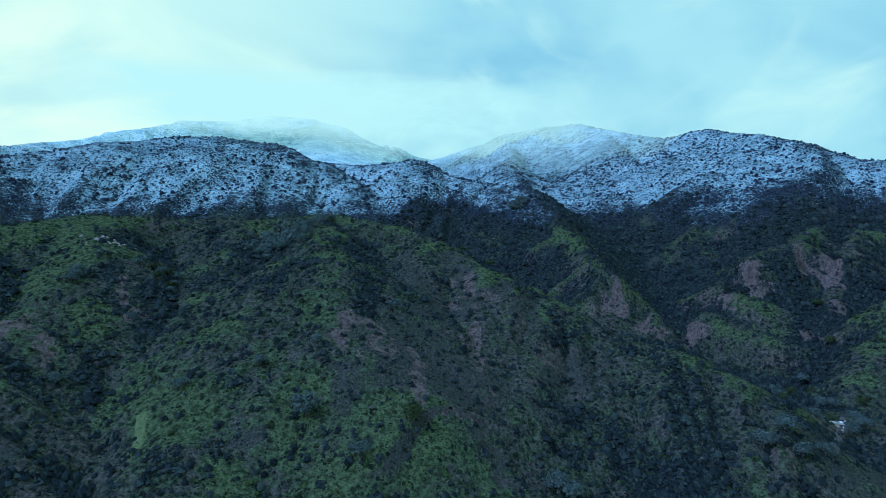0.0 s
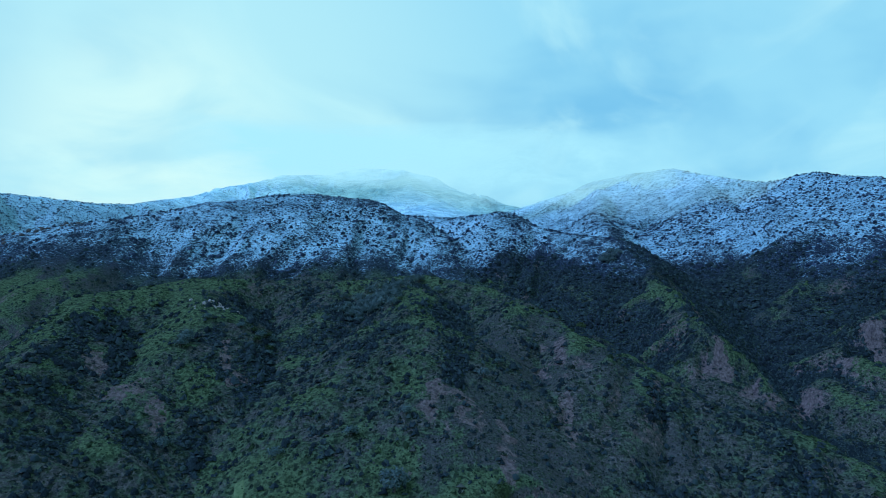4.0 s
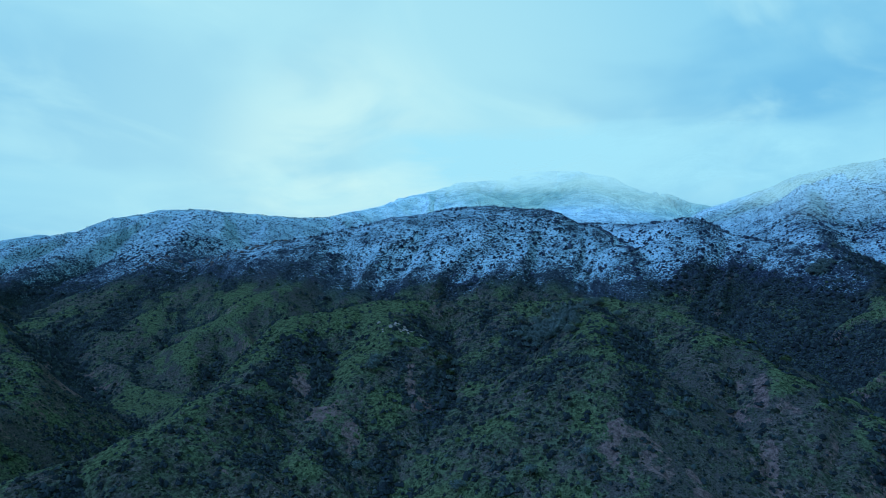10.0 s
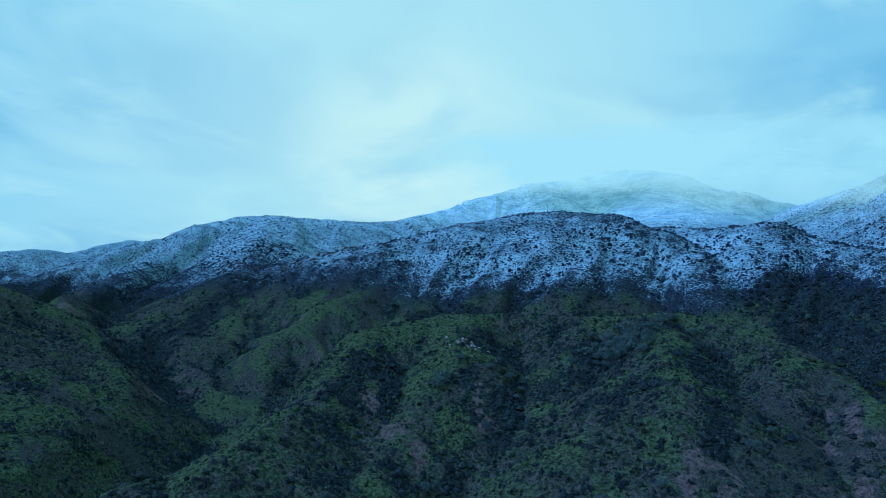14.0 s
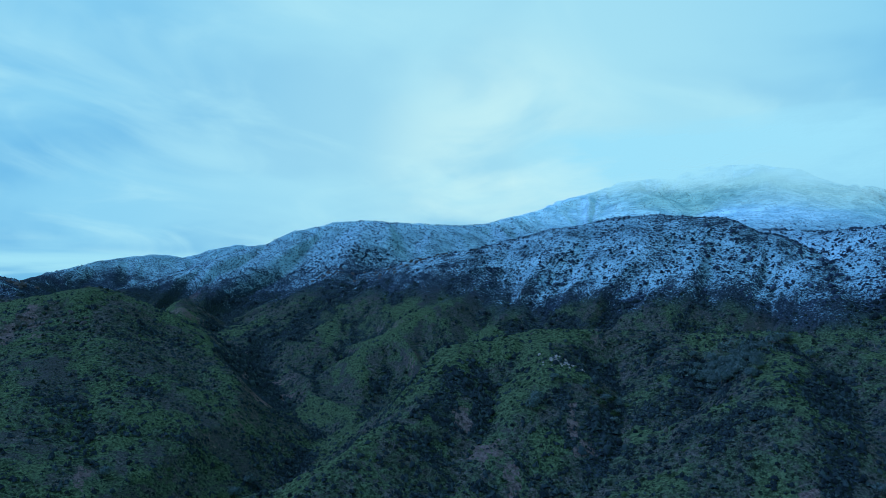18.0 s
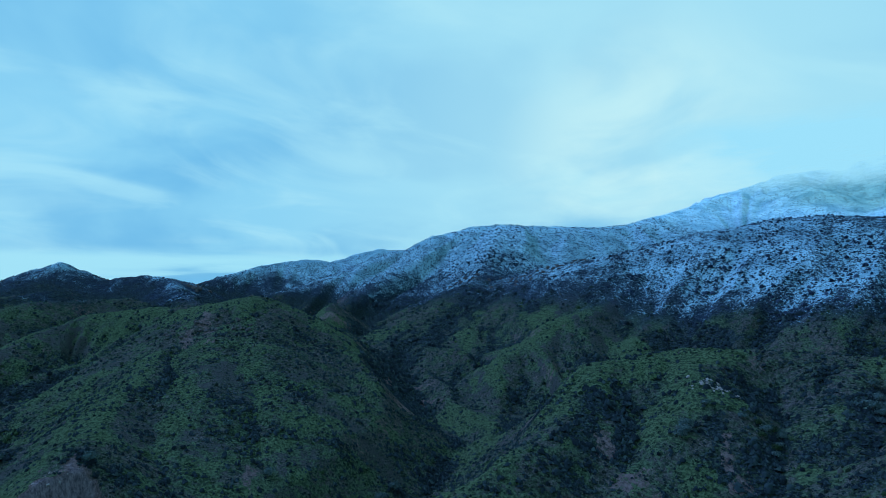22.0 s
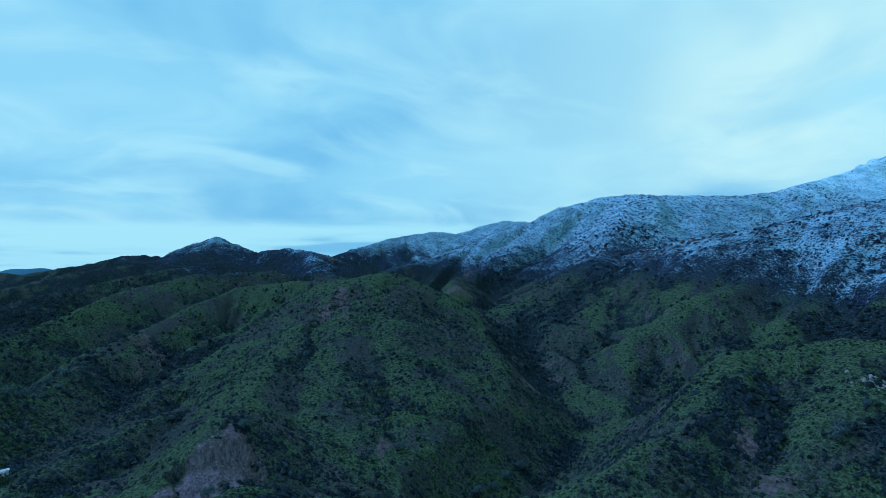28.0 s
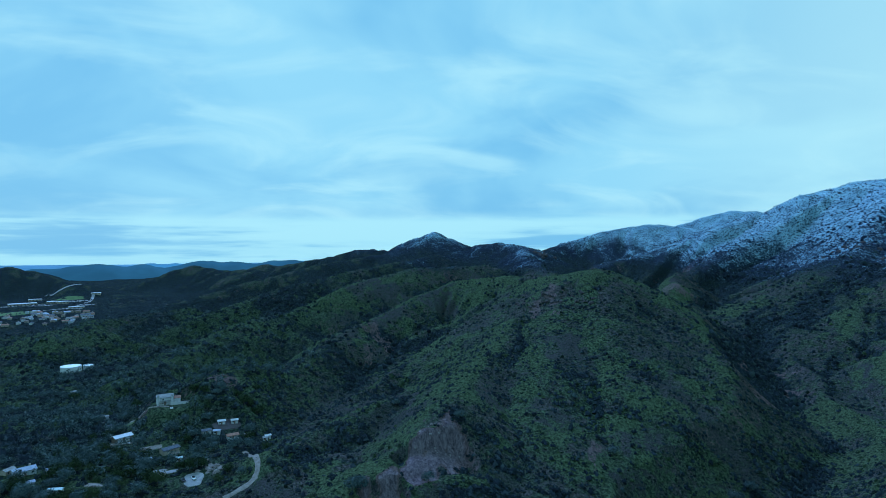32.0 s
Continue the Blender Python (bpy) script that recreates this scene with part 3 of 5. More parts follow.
def clearing(x, y, r):
    CLEARINGS.append((x, y, r))


def cleared(x, y):
    """True where yards, roads and houses, or the camera's view of the tanks, need open ground."""
    out = np.zeros(np.shape(x), bool)
    for px, py, r in CLEARINGS:
        out |= (x - px) ** 2 + (y - py) ** 2 < r * r
    return out


# Dense dark brush; on the canyon wall it also stands in for haze.
def wood(x, y, r, power=1.0):
    WOODS.append((x, y, r, power))


def scar(x, y, rx, ry, turn, power=1.0):
    SCARS.append((x, y, rx, ry, radians(turn), power))


scar(-42, 274, 4, 12, 9)
scar(-29, 266, 9, 9, 6)
scar(-10, 246, 4, 12, 2)
scar(17, 287, 3, 20, -3)
scar(6, 325, 5, 7, -1)
scar(6, 341, 3, 6, -1)
scar(15, 329, 5, 5, -3)
scar(25, 325, 5, 5, -4)
scar(38, 313, 4, 4, -7)
scar(-531, 391, 13, 10, 54)
scar(-530, 388, 16, 10, 54)
scar(-465, 310, 16, 10, 56)
scar(-1066, 584, 51, 51, 61)
scar(-690, 409, 19, 22, 59)
scar(-342, 32, 13, 21, 85, 2.1)
scar(-331, 20, 8, 16, 86, 2.1)
scar(-305, 6, 10, 13, 89, 2.1)
scar(-351, 43, 7, 9, 60, 1.9)
scar(-343, 47, 6, 8, 60, 1.6)
scar(-693, -4, 13, 19, 90)
scar(-364, 133, 4, 16, 70)
scar(-473, -112, 10, 9, 103)

wood(-30, 330, 110, 0.45)
wood(90, 290, 70, 0.7)
wood(-150, 300, 70, 0.45)
meadow(-487, 351, 26, 0.9)
meadow(-572, 403, 26, 0.9)
meadow(-420, 313, 24, 0.9)
meadow(-653, 435, 26, 0.8)
meadow(-446, 272, 20, 0.8)
wood(-105, 340, 60, 0.75)
wood(-75, 310, 50, 0.7)
wood(-80, 395, 50, 0.7)
wood(230, 400, 120, 0.6)

# cliffs and slips on the canyon wall
for sx, sy, srx, sry, spower in ((146, 500, 12, 16, 1.4), (158, 484, 10, 14, 1.3), (168, 470, 9, 10, 1.2), (126, 492, 9, 8, 0.9), (195, 474, 9, 10, 1.2),
                                 (260, 508, 9, 22, 1.4), (313, 528, 8, 14, 1.3), (332, 520, 10, 28, 1.6), (325, 500, 8, 16, 1.3), (306, 473, 7, 12, 1.1),
                                 (232, 492, 6, 8, 1.2), (268, 440, 8, 8, 1.1), (365, 540, 8, 8, 1.0)):
    scar(sx, sy, srx, sry, -math.degrees(math.atan2(sx, sy)), spower)
# dry streaks and slips on the near flanks
for sx, sy, srx, sry, spower in ((-206, 263, 6, 14, 0.95), (-180, 254, 9, 10, 0.95), (-162, 249, 5, 10, 1.0), (-157, 297, 3, 15, 0.95), (-143, 284, 7, 9, 0.9),
                                 (-44, 268, 5, 14, 1.0), (-30, 262, 9, 10, 0.9), (-12, 258, 5, 12, 0.9), (14, 333, 4, 9, 0.95), (28, 322, 5, 8, 0.95), (16, 288, 6, 22, 0.9),
                                 (-612, 180, 7, 34, 1.0), (-600, 160, 9, 16, 1.0), (-574, 410, 14, 8, 1.0), (-540, 345, 6, 22, 0.9), (-840, 432, 24, 20, 0.95),
                                 (-676, 10, 9, 30, 0.8), (-640, -8, 8, 24, 0.8), (-1000, 420, 30, 24, 0.9)):
    scar(sx, sy, srx, sry, -math.degrees(math.atan2(sx, sy)), spower)

gr = np.gradient(GZ, axis=0) / np.gradient(RR, axis=0)
ga = np.gradient(GZ, axis=1) / (np.gradient(AA, axis=1) * RR)
STEEP = np.hypot(gr, ga)
GRX, GRY = -np.sin(AA) * gr - np.cos(AA) * ga, np.cos(AA) * gr - np.sin(AA) * ga


def blurred(g, ni, nj):
    """A running mean over the grid, to tell hollows from ribs."""
    for axis, n in ((0, ni), (1, nj)):
        pad = [(0, 0), (0, 0)]
        pad[axis] = (n + 1, n)
        c = np.cumsum(np.pad(g, pad, mode="edge"), axis=axis)
        size = g.shape[axis]
        g = (np.take(c, np.arange(2 * n + 1, size + 2 * n + 1), axis) - np.take(c, np.arange(size), axis)) / (2 * n + 1)
    return g


RIB = np.clip((GZ - blurred(GZ, 8, 14)) / (0.012 * RR + 1.0), -1, 1)      # +1 on ribs, -1 in gullies
# how the ground is covered: snow above a ragged line, spring grass on open flanks, bare scars
LINE = 98 - 24 * np.exp(-((GX + 280) ** 2 + (GY - 760) ** 2) / 230 ** 2) + 40 * np.exp(-((GX + 600) ** 2 + (GY - 230) ** 2) / 150 ** 2) + 22 * smooth(-GX - GY, 900, 1450)
SNOW = smooth(GZ + 72 * (fbm(GX / 105, GY / 105 + 3, 5) - 0.5), LINE - 40, LINE + 52) * (0.57 - 0.06 * smooth(GX, -40, 200) + (-0.10 * RIB + 0.14 * np.clip(GRX / np.maximum(STEEP, 0.15), -1, 1)) * (1 - smooth(RR, 1000, 1300)) + 0.34 * smooth(GZ, 170, 330))
wood(420, 620, 90)
wood(-102, 382, 42, 1.0)
wood(-82, 330, 40, 0.7)
wood(-60, 300, 50, 0.6)
wood(270, 570, 170, 1.2)
wood(150, 600, 120, 1.2)
wood(330, 460, 90, 1.0)
wood(-60, 330, 60, 0.4)
wood(330, 720, 130, 1.2)
wood(80, 740, 100, 1.2)
wood(180, 780, 150, 1.2)
wood(-60, 290, 50, 0.4)
wood(-90, 350, 70, 0.5)
wood(-240, 260, 60, 0.8)
wood(-150, 320, 150, 0.35)
wood(260, 400, 40)
wood(340, 600, 70)
wood(200, 640, 70)
wood(300, 450, 60)
wood(250, 500, 60)
meadow(-424, 193, 30)
meadow(-300, 235, 24)
meadow(-352, 212, 30)
meadow(-466, 379, 36)
meadow(-403, 283, 30)
meadow(-430, 264, 40)
meadow(-480, 170, 90, 0.5)
meadow(-120, 330, 110, 0.2)
wood(-350, 610, 45)
wood(-50, 620, 50)
wood(-200, 560, 45)
wood(-130, 600, 55)
meadow(-506, 451, 26)
meadow(-511, 495, 28)
meadow(-526, 559, 26)
meadow(-418, 556, 34)
meadow(-536, 186, 26)
meadow(-500, 593, 26)
meadow(-963, -93, 60)
meadow(-934, -40, 40)
meadow(-726, 22, 30)
meadow(-512, 93, 13)
meadow(-480, 78, 11)
meadow(-440, 63, 12)
meadow(-491, -100, 24)
meadow(-516, 283, 28)
meadow(-568, 202, 30)
meadow(-505, 180, 26)
meadow(-316, -5, 16)
meadow(-341, -33, 20)
meadow(-778, 126, 30)
meadow(-592, 300, 26)
meadow(-500, 498, 26)
meadow(-633, 520, 30)
meadow(-262, 317, 34)
meadow(-280, 225, 26)
meadow(-21, 313, 14)
meadow(-156, 275, 14)
meadow(-67, 282, 16)
meadow(-124, 420, 24)
meadow(-158, 220, 20)
meadow(-132, 219, 18)
meadow(-105, 228, 16)
meadow(-117, 312, 14)
meadow(-12, 224, 22)
meadow(-214, 366, 24)
meadow(-411, 558, 30)
meadow(-438, 514, 26)
meadow(-480, 267, 24)
meadow(-414, 218, 26)
wood(-92, 421, 16)
wood(-104, 364, 20)
wood(-99, 386, 18)
wood(-150, 364, 22)
wood(-678, 429, 60)
wood(-678, 499, 60)
wood(43, 662, 50)
wood(93, 607, 50)
wood(66, 575, 50)
wood(130, 587, 60)
wood(-51, 631, 40)
wood(-693, 461, 50)
wood(-1052, 622, 80)
wood(-548, 409, 30)
wood(-534, 536, 20)
wood(-435, 526, 26)
wood(-279, 572, 40)
wood(-192, 594, 40)
wood(-688, 8, 30)
wood(-1026, -200, 80)
wood(-621, -60, 40)
wood(-684, 410, 40)
wood(-541, 364, 40)
wood(-1310, 288, 120)
wood(-1172, -430, 150)
wood(-691, -312, 90)
wood(-457, -224, 50)
wood(-969, -231, 80)
wood(250, 640, 70)
wood(-1100, -150, 90)
wood(120, 600, 110)
wood(220, 560, 70)
wood(20, 720, 60)
wood(-230, 470, 30)
clearing(-350, -103, 11)
clearing(-360, -93, 8)
clearing(-364, -121, 6)
clearing(-402, -141, 7)
clearing(-396, -138, 6)
clearing(-341, -149, 5)
clearing(-438, -171, 6)
clearing(-412, -163, 10)
clearing(-436, -142, 14)
clearing(-758, -358, 16)
clearing(-395, -125, 4)
clearing(-450, -149, 10)
clearing(-439, -145, 8)
clearing(-416, -165, 7)
clearing(-409, -162, 6)
clearing(-425, -101, 12)
clearing(-419, -112, 7)
clearing(-416, -96, 7)
clearing(-397, -129, 9)
clearing(-437, -181, 4)
clearing(-363, -196, 10)
clearing(-362, -182, 4)
clearing(-333, -164, 7)
clearing(-364, -124, 7)
clearing(-382, -136, 4)
clearing(-379, -117, 4)
clearing(-409, -72, 4)
clearing(-631, -268, 5)
clearing(-607, -284, 5)
clearing(184, 286, 5)
clearing(197, 298, 3)
clearing(-364, -204, 6)
clearing(-765, -361, 12)
clearing(-753, -355, 9)
clearing(-778, -346, 7)
clearing(-772, -343, 6)
clearing(-390, -82, 4)
clearing(-380, -75, 4)
clearing(-359, -68, 4)
clearing(-353, -66, 4)
clearing(-348, -67, 4)
clearing(-339, -70, 4)
clearing(-333, -75, 4)
clearing(-330, -80, 4)
clearing(-444, -170, 4)
clearing(-440, -159, 4)
clearing(-442, -152, 4)
clearing(-441, -143, 4)
clearing(159, 245, 4)
clearing(188, 286, 4)
clearing(198, 297, 4)
clearing(204, 309, 4)
clearing(-414, -111, 5)
clearing(-415, -105, 4)
clearing(-413, -94, 6)
clearing(-415, -85, 3)
clearing(-412, -72, 3)
clearing(-382, -136, 3)
clearing(-381, -118, 3)
clearing(-358, -122, 6)
clearing(-347, -185, 5)
clearing(-398, -132, 6)
clearing(-437, -181, 3)
clearing(-463, -195, 4)
clearing(-429, -96, 4)
clearing(-426, -104, 4)
# brush kept off before the tanks to fit the camera's view
clearing(-744, -351, 14)
clearing(-730, -344, 12)
clearing(-753, -329, 10)
clearing(-744, -330, 8)
clearing(-745, -330, 11)
clearing(-733, -325, 10)
clearing(-730, -343, 12)
meadow(-520, 215, 170, 0.55)
meadow(-430, 150, 110, 0.6)
meadow(-150, 330, 150, 0.30)
meadow(-240, 230, 90, 0.5)
meadow(-954, -84, 46, 1.7)
meadow(-925, -50, 34, 1.5)
meadow(-467, 72, 12, 2.0)
meadow(-440, 60, 12, 2.0)
meadow(-502, 92, 13, 1.8)
meadow(-545, 300, 22, 1.7)
meadow(-500, 540, 26, 1.8)
meadow(-488, 590, 22, 1.6)
meadow(-480, 640, 20, 1.4)
meadow(-425, 640, 26, 1.5)
meadow(-505, -105, 18, 1.6)
meadow(-800, 60, 160, 0.35)
SUNNY = np.clip(0.7 * (GRX + GRY) / np.maximum(STEEP, 0.15), -1, 1)      # +1: falls towards the sunny side; its greener cover also paints relief light


def patches(spots):
    out = np.zeros_like(GX)
    for px, py, r, power in spots:
        out = np.maximum(out, power * np.exp(-((GX - px) ** 2 + (GY - py) ** 2) / r ** 2))
    return out


LUSH, DENSE = patches(MEADOWS), patches(WOODS)
rag = 0.4 * fbm(GX / 70 + 8, GY / 70, 2) + 0.6 * fbm(GX / 18 + 8, GY / 18, 3)
GRASS = smooth(rag + 0.06 * RIB + 0.32 * LUSH - 0.26 * DENSE + 0.14 * SUNNY, 0.44, 0.78) * (1 - smooth(STEEP, 0.8, 1.3)) * (1 - 0.5 * smooth(GZ, 90, 125)) * (1 - 0.7 * smooth(RR, 1000, 1300))
GRASS = np.maximum(GRASS, 0.95 * smooth(RIB, 0.30, 0.60) * smooth(fbm(GX / 34 + 61, GY / 34, 3), 0.46, 0.60) * smooth(RR, 250, 330) * (1 - smooth(RR, 950, 1100)) * (1 - smooth(GZ, 95, 125)))   # green along the crests
DRY = smooth(0.5 * fbm(GX / 75 + 17, GY / 75, 2) + 0.5 * fbm(GX / 24 + 5, GY / 24 + 44, 3) - 0.22 * DENSE, 0.49, 0.60) * (1 - smooth(RR, 1000, 1200)) * (1 - 0.6 * smooth(GRASS, 0.3, 0.8))   # short grey scrub
BARE = 0.55 * smooth(STEEP + 0.25 * RIB, 0.6, 1.1) * smooth(fbm(GX / 30, GY / 30 + 50, 3), 0.46, 0.66)
# gully brush, deepened to paint shade in hollows and haze on far slopes
THICK = smooth(0.6 * fbm(GX / 26 + 90, GY / 26, 3) + 0.4 * fbm(GX / 9 + 40, GY / 9, 2) - (0.10 + 0.12 * smooth(RR, 440, 560)) * RIB - 0.22 * LUSH + 0.32 * DENSE - 0.14 * SUNNY + 0.10 * smooth(GZ, 74, 104) + 0.12 * smooth(GY, 470, 570) + 0.22 * smooth(RR, 1050, 1300), 0.44, 0.76)
LOW = smooth(-GX - 1.2 * GY, 380, 520) * smooth(-GY, 20, 90) * (1 - smooth(RR, 1150, 1300))     # wooded valley floor
THICK = np.maximum(THICK * (1 - 0.6 * DRY), 0.5 * LOW)
DRY = DRY * (1 - LOW)
GRASS = np.maximum(GRASS, 0.75 * LOW * smooth(fbm(GX / 45 + 3, GY / 45, 3), 0.38, 0.56))
for sx, sy, rx, ry, turn, power in SCARS:
    ux, uy = GX - sx, GY - sy
    cu, cv = ux * math.cos(turn) + uy * math.sin(turn), uy * math.cos(turn) - ux * math.sin(turn)
    BARE = np.maximum(BARE, 0.76 * power * (1 - smooth(np.hypot(cu / rx, cv / ry) + 2.2 * (fbm(GX / 7, GY / 7, 3) - 0.5), 0.5, 1.3)))


def make_ground():
    nr, na = GX.shape
    co = np.stack([GX, GY, GZ], -1).reshape(-1, 3)
    i, j = np.meshgrid(np.arange(nr - 1), np.arange(na), indexing="ij")
    jn = (j + 1) % na
    quads = np.stack([i * na + j, (i + 1) * na + j, (i + 1) * na + jn, i * na + jn], -1).reshape(-1, 4)[:, ::-1]
    me = bpy.data.meshes.new("ground")
    fan = np.array([[nr * na, (k + 1) % na, k] for k in range(na)])
    co = np.vstack([co, [[0, 0, GZ[0].mean()]]])
    loops = np.concatenate([quads.ravel(), fan.ravel()])
    me.vertices.add(len(co)); me.loops.add(len(loops)); me.polygons.add(len(quads) + len(fan))
    me.vertices.foreach_set("co", co.ravel().astype(np.float32))
    me.loops.foreach_set("vertex_index", loops.astype(np.int32))
    starts = np.concatenate([np.arange(len(quads)) * 4, len(quads) * 4 + np.arange(len(fan)) * 3])
    me.polygons.foreach_set("loop_start", starts.astype(np.int32))
    me.polygons.foreach_set("use_smooth", np.ones(len(starts), bool))
    me.update()
    for name, grid in (("snow", SNOW), ("grass", GRASS), ("bare", BARE), ("thick", THICK), ("dry", DRY)):
        at = me.attributes.new(name, "FLOAT", "POINT")
        at.data.foreach_set("value", np.append(grid.ravel(), 0).astype(np.float32))
    me.materials.append(GROUND)
    return tagged(new("ground", me), "brushy green hills rising to snow-dusted mountains", "ground", kind="structure")


make_ground()


def stuff_mesh(name, verts, tris, material):
    me = bpy.data.meshes.new(name)
    me.vertices.add(len(verts)); me.loops.add(tris.size); me.polygons.add(len(tris))
    me.vertices.foreach_set("co", verts.ravel().astype(np.float32))
    me.loops.foreach_set("vertex_index", tris.ravel().astype(np.int32))
    me.polygons.foreach_set("loop_start", (np.arange(len(tris)) * 3).astype(np.int32))
    me.update()
    me.materials.append(material)
    return new(name, me)


def tufts_of(x, y, size, tall, sides=4):
    """The smallest shrubs: an uneven ring and a leaning top each."""
    n = len(x)
    z = in_grid(GZ, x, y)
    ring = np.arange(sides) * 2 * np.pi / sides + RNG.random(n)[:, None] * 6.28
    rad = 0.6 + 0.6 * RNG.random((n, sides))
    v = np.zeros((n, sides + 1, 3))
    v[:, :sides, 0], v[:, :sides, 1] = np.cos(ring) * rad, np.sin(ring) * rad
    v[:, :sides, 2] = -0.3 + 0.7 * RNG.random((n, sides))
    v[:, -1, :2] = 0.7 * (RNG.random((n, 2)) - 0.5)
    v[:, -1, 2] = 0.8 + 0.4 * RNG.random(n)
    v *= np.stack([size, size, tall], -1)[:, None, :] * np.array([0.5, 0.5, 1.0])
    v += np.stack([x, y, z], -1)[:, None, :]
    k = np.arange(sides)
    t = np.stack([k, (k + 1) % sides, np.full(sides, sides)], -1)
    return v.reshape(-1, 3), (t[None] + (np.arange(n) * (sides + 1))[:, None, None]).reshape(-1, 3)


def clumps(x, y, size, tall, k=4):
    """Larger shrubs: a few leaning lobes that grow into each other."""
    a = RNG.random((len(x), k)) * 6.28
    off = 0.30 * size[:, None] * np.sqrt(RNG.random((len(x), k)))
    lobe = size[:, None] * (0.5 + 0.35 * RNG.random((len(x), k)))
    high = tall[:, None] * (0.65 + 0.5 * RNG.random((len(x), k)))
    return tufts_of((x[:, None] + off * np.cos(a)).ravel(), (y[:, None] + off * np.sin(a)).ravel(), lobe.ravel(), high.ravel())


def rounds(x, y, size, tall):
    """Shrubs that stand alone: a low dome with a wavy edge."""
    n, sides = len(x), 7
    z = in_grid(GZ, x, y)
    ring = np.arange(sides) * 2 * np.pi / sides + RNG.random(n)[:, None] * 6.28
    v = np.zeros((n, 2 * sides + 1, 3))
    for k, (wide, up) in enumerate(((1.0, -0.15), (0.78, 0.62))):
        rad = wide * (0.8 + 0.4 * RNG.random((n, sides)))
        at = slice(k * sides, (k + 1) * sides)
        v[:, at, 0], v[:, at, 1] = np.cos(ring + 0.4 * k) * rad, np.sin(ring + 0.4 * k) * rad
        v[:, at, 2] = up + 0.25 * (RNG.random((n, sides)) - 0.5)
    v[:, -1, :2], v[:, -1, 2] = 0.3 * (RNG.random((n, 2)) - 0.5), 0.95 + 0.2 * RNG.random(n)
    v *= np.stack([size * 0.5, size * 0.5, np.maximum(tall, 0.6 * size)], -1)[:, None, :]
    v += np.stack([x, y, z], -1)[:, None, :]
    k = np.arange(sides)
    nx = (k + 1) % sides
    t = np.vstack([np.stack([k, nx, sides + k], -1), np.stack([nx, sides + nx, sides + k], -1), np.stack([sides + k, sides + nx, np.full(sides, 2 * sides)], -1)])
    return v.reshape(-1, 3), (t[None] + (np.arange(n) * (2 * sides + 1))[:, None, None]).reshape(-1, 3)


def scatter(n, r0, r1, power=1.0):
    """Random places in the seen sector, denser close by."""
    u = RNG.random(n)
    r = (r0 ** power + u * (r1 ** power - r0 ** power)) ** (1 / power)
    a = np.radians(-42 + 165 * RNG.random(n))
    return -np.sin(a) * r, np.cos(a) * r, r


def make_brush():
    kinds = {"brush": [], "sage_brush": [], "green_brush": [], "winter_brush": []}
    for shape, n, r0, r1, lo, hi in ((clumps, 52000, 105, 620, 1.7, 5.6), (tufts_of, 120000, 105, 600, 0.8, 2.2), (tufts_of, 90000, 430, 1200, 1.4, 3.4),
                                     (clumps, 46000, 430, 1250, 2.6, 6.6), (tufts_of, 60000, 1000, 1750, 2.4, 5.5), (rounds, 18000, 620, 1250, 2.4, 5.8), (rounds, 9000, 105, 640, 1.6, 3.8)):
        x, y, r = scatter(n, r0, r1, 1.3)
        sn, gs, ba, th = in_grid(SNOW, x, y), in_grid(GRASS, x, y), in_grid(BARE, x, y), in_grid(THICK, x, y)
        keep = RNG.random(n) < (0.60 + 0.40 * th) * (1 - 0.50 * gs) * (1 - 0.62 * in_grid(DRY, x, y)) * (1 - 0.8 * ba) * ~cleared(x, y)
        in_snow = RNG.random(n) < np.clip(0.35 + 0.5 * fbm(x / 40, y / 40, 2) + 0.12 * in_grid(RIB, x, y), 0.25, 1) * ~cleared(x, y)
        keep = np.where(sn > 0.28, in_snow & ((shape is not clumps) | (RNG.random(n) < 0.5)), keep)
        size = (lo + (hi - lo) * RNG.random(n) ** 2.0) * (0.8 + 0.4 * th)
        white = sn > 0.28
        size = np.where(white & (r < 1300), size * 0.95, size)
        lush = (gs > 0.30) & (RNG.random(n) < (0.55 if shape is tufts_of else 0.12))
        dense = RNG.random(n) < (0.15 if shape is tufts_of else 0.85) + 0.85 * th
        for name, sel in (("winter_brush", white), ("green_brush", ~white & lush), ("brush", ~white & ~lush & dense), ("sage_brush", ~white & ~lush & ~dense)):
            k = keep & sel
            kinds[name].append(shape(x[k], y[k], size[k], size[k] * (0.26 + 0.28 * RNG.random(k.sum()))))
    for name, mat, label in (("brush", BRUSH, "dense dark chaparral shrubs filling gullies and slopes"),
                             ("sage_brush", SAGE, "grey-green and brownish sage scrub on dry slopes"),
                             ("green_brush", GREEN_BRUSH, "fresh green low shrubs on grassy slopes"),
                             ("winter_brush", SNOW_BRUSH, "dark shrubs standing in thin snow on the mountain")):
        vs, ts, base = [], [], 0
        for v, t in kinds[name]:
            vs.append(v); ts.append(t + base); base += len(v)
        tagged(stuff_mesh(name, np.vstack(vs), np.vstack(ts), mat), label, "shrubs", kind="stuff")


make_brush()

# ---- small materials ----


def plain(name, a, b, scale=0.8, rough=0.8, metal=0.0, bump=0.2):
    p = Paint(name, rough, metal)
    return p.done(p.mix(p.noise(scale, 5, 0.7, 0.3, 0.7), a, b), p.noise(scale * 4, 3, 0.7), bump, 0.05)


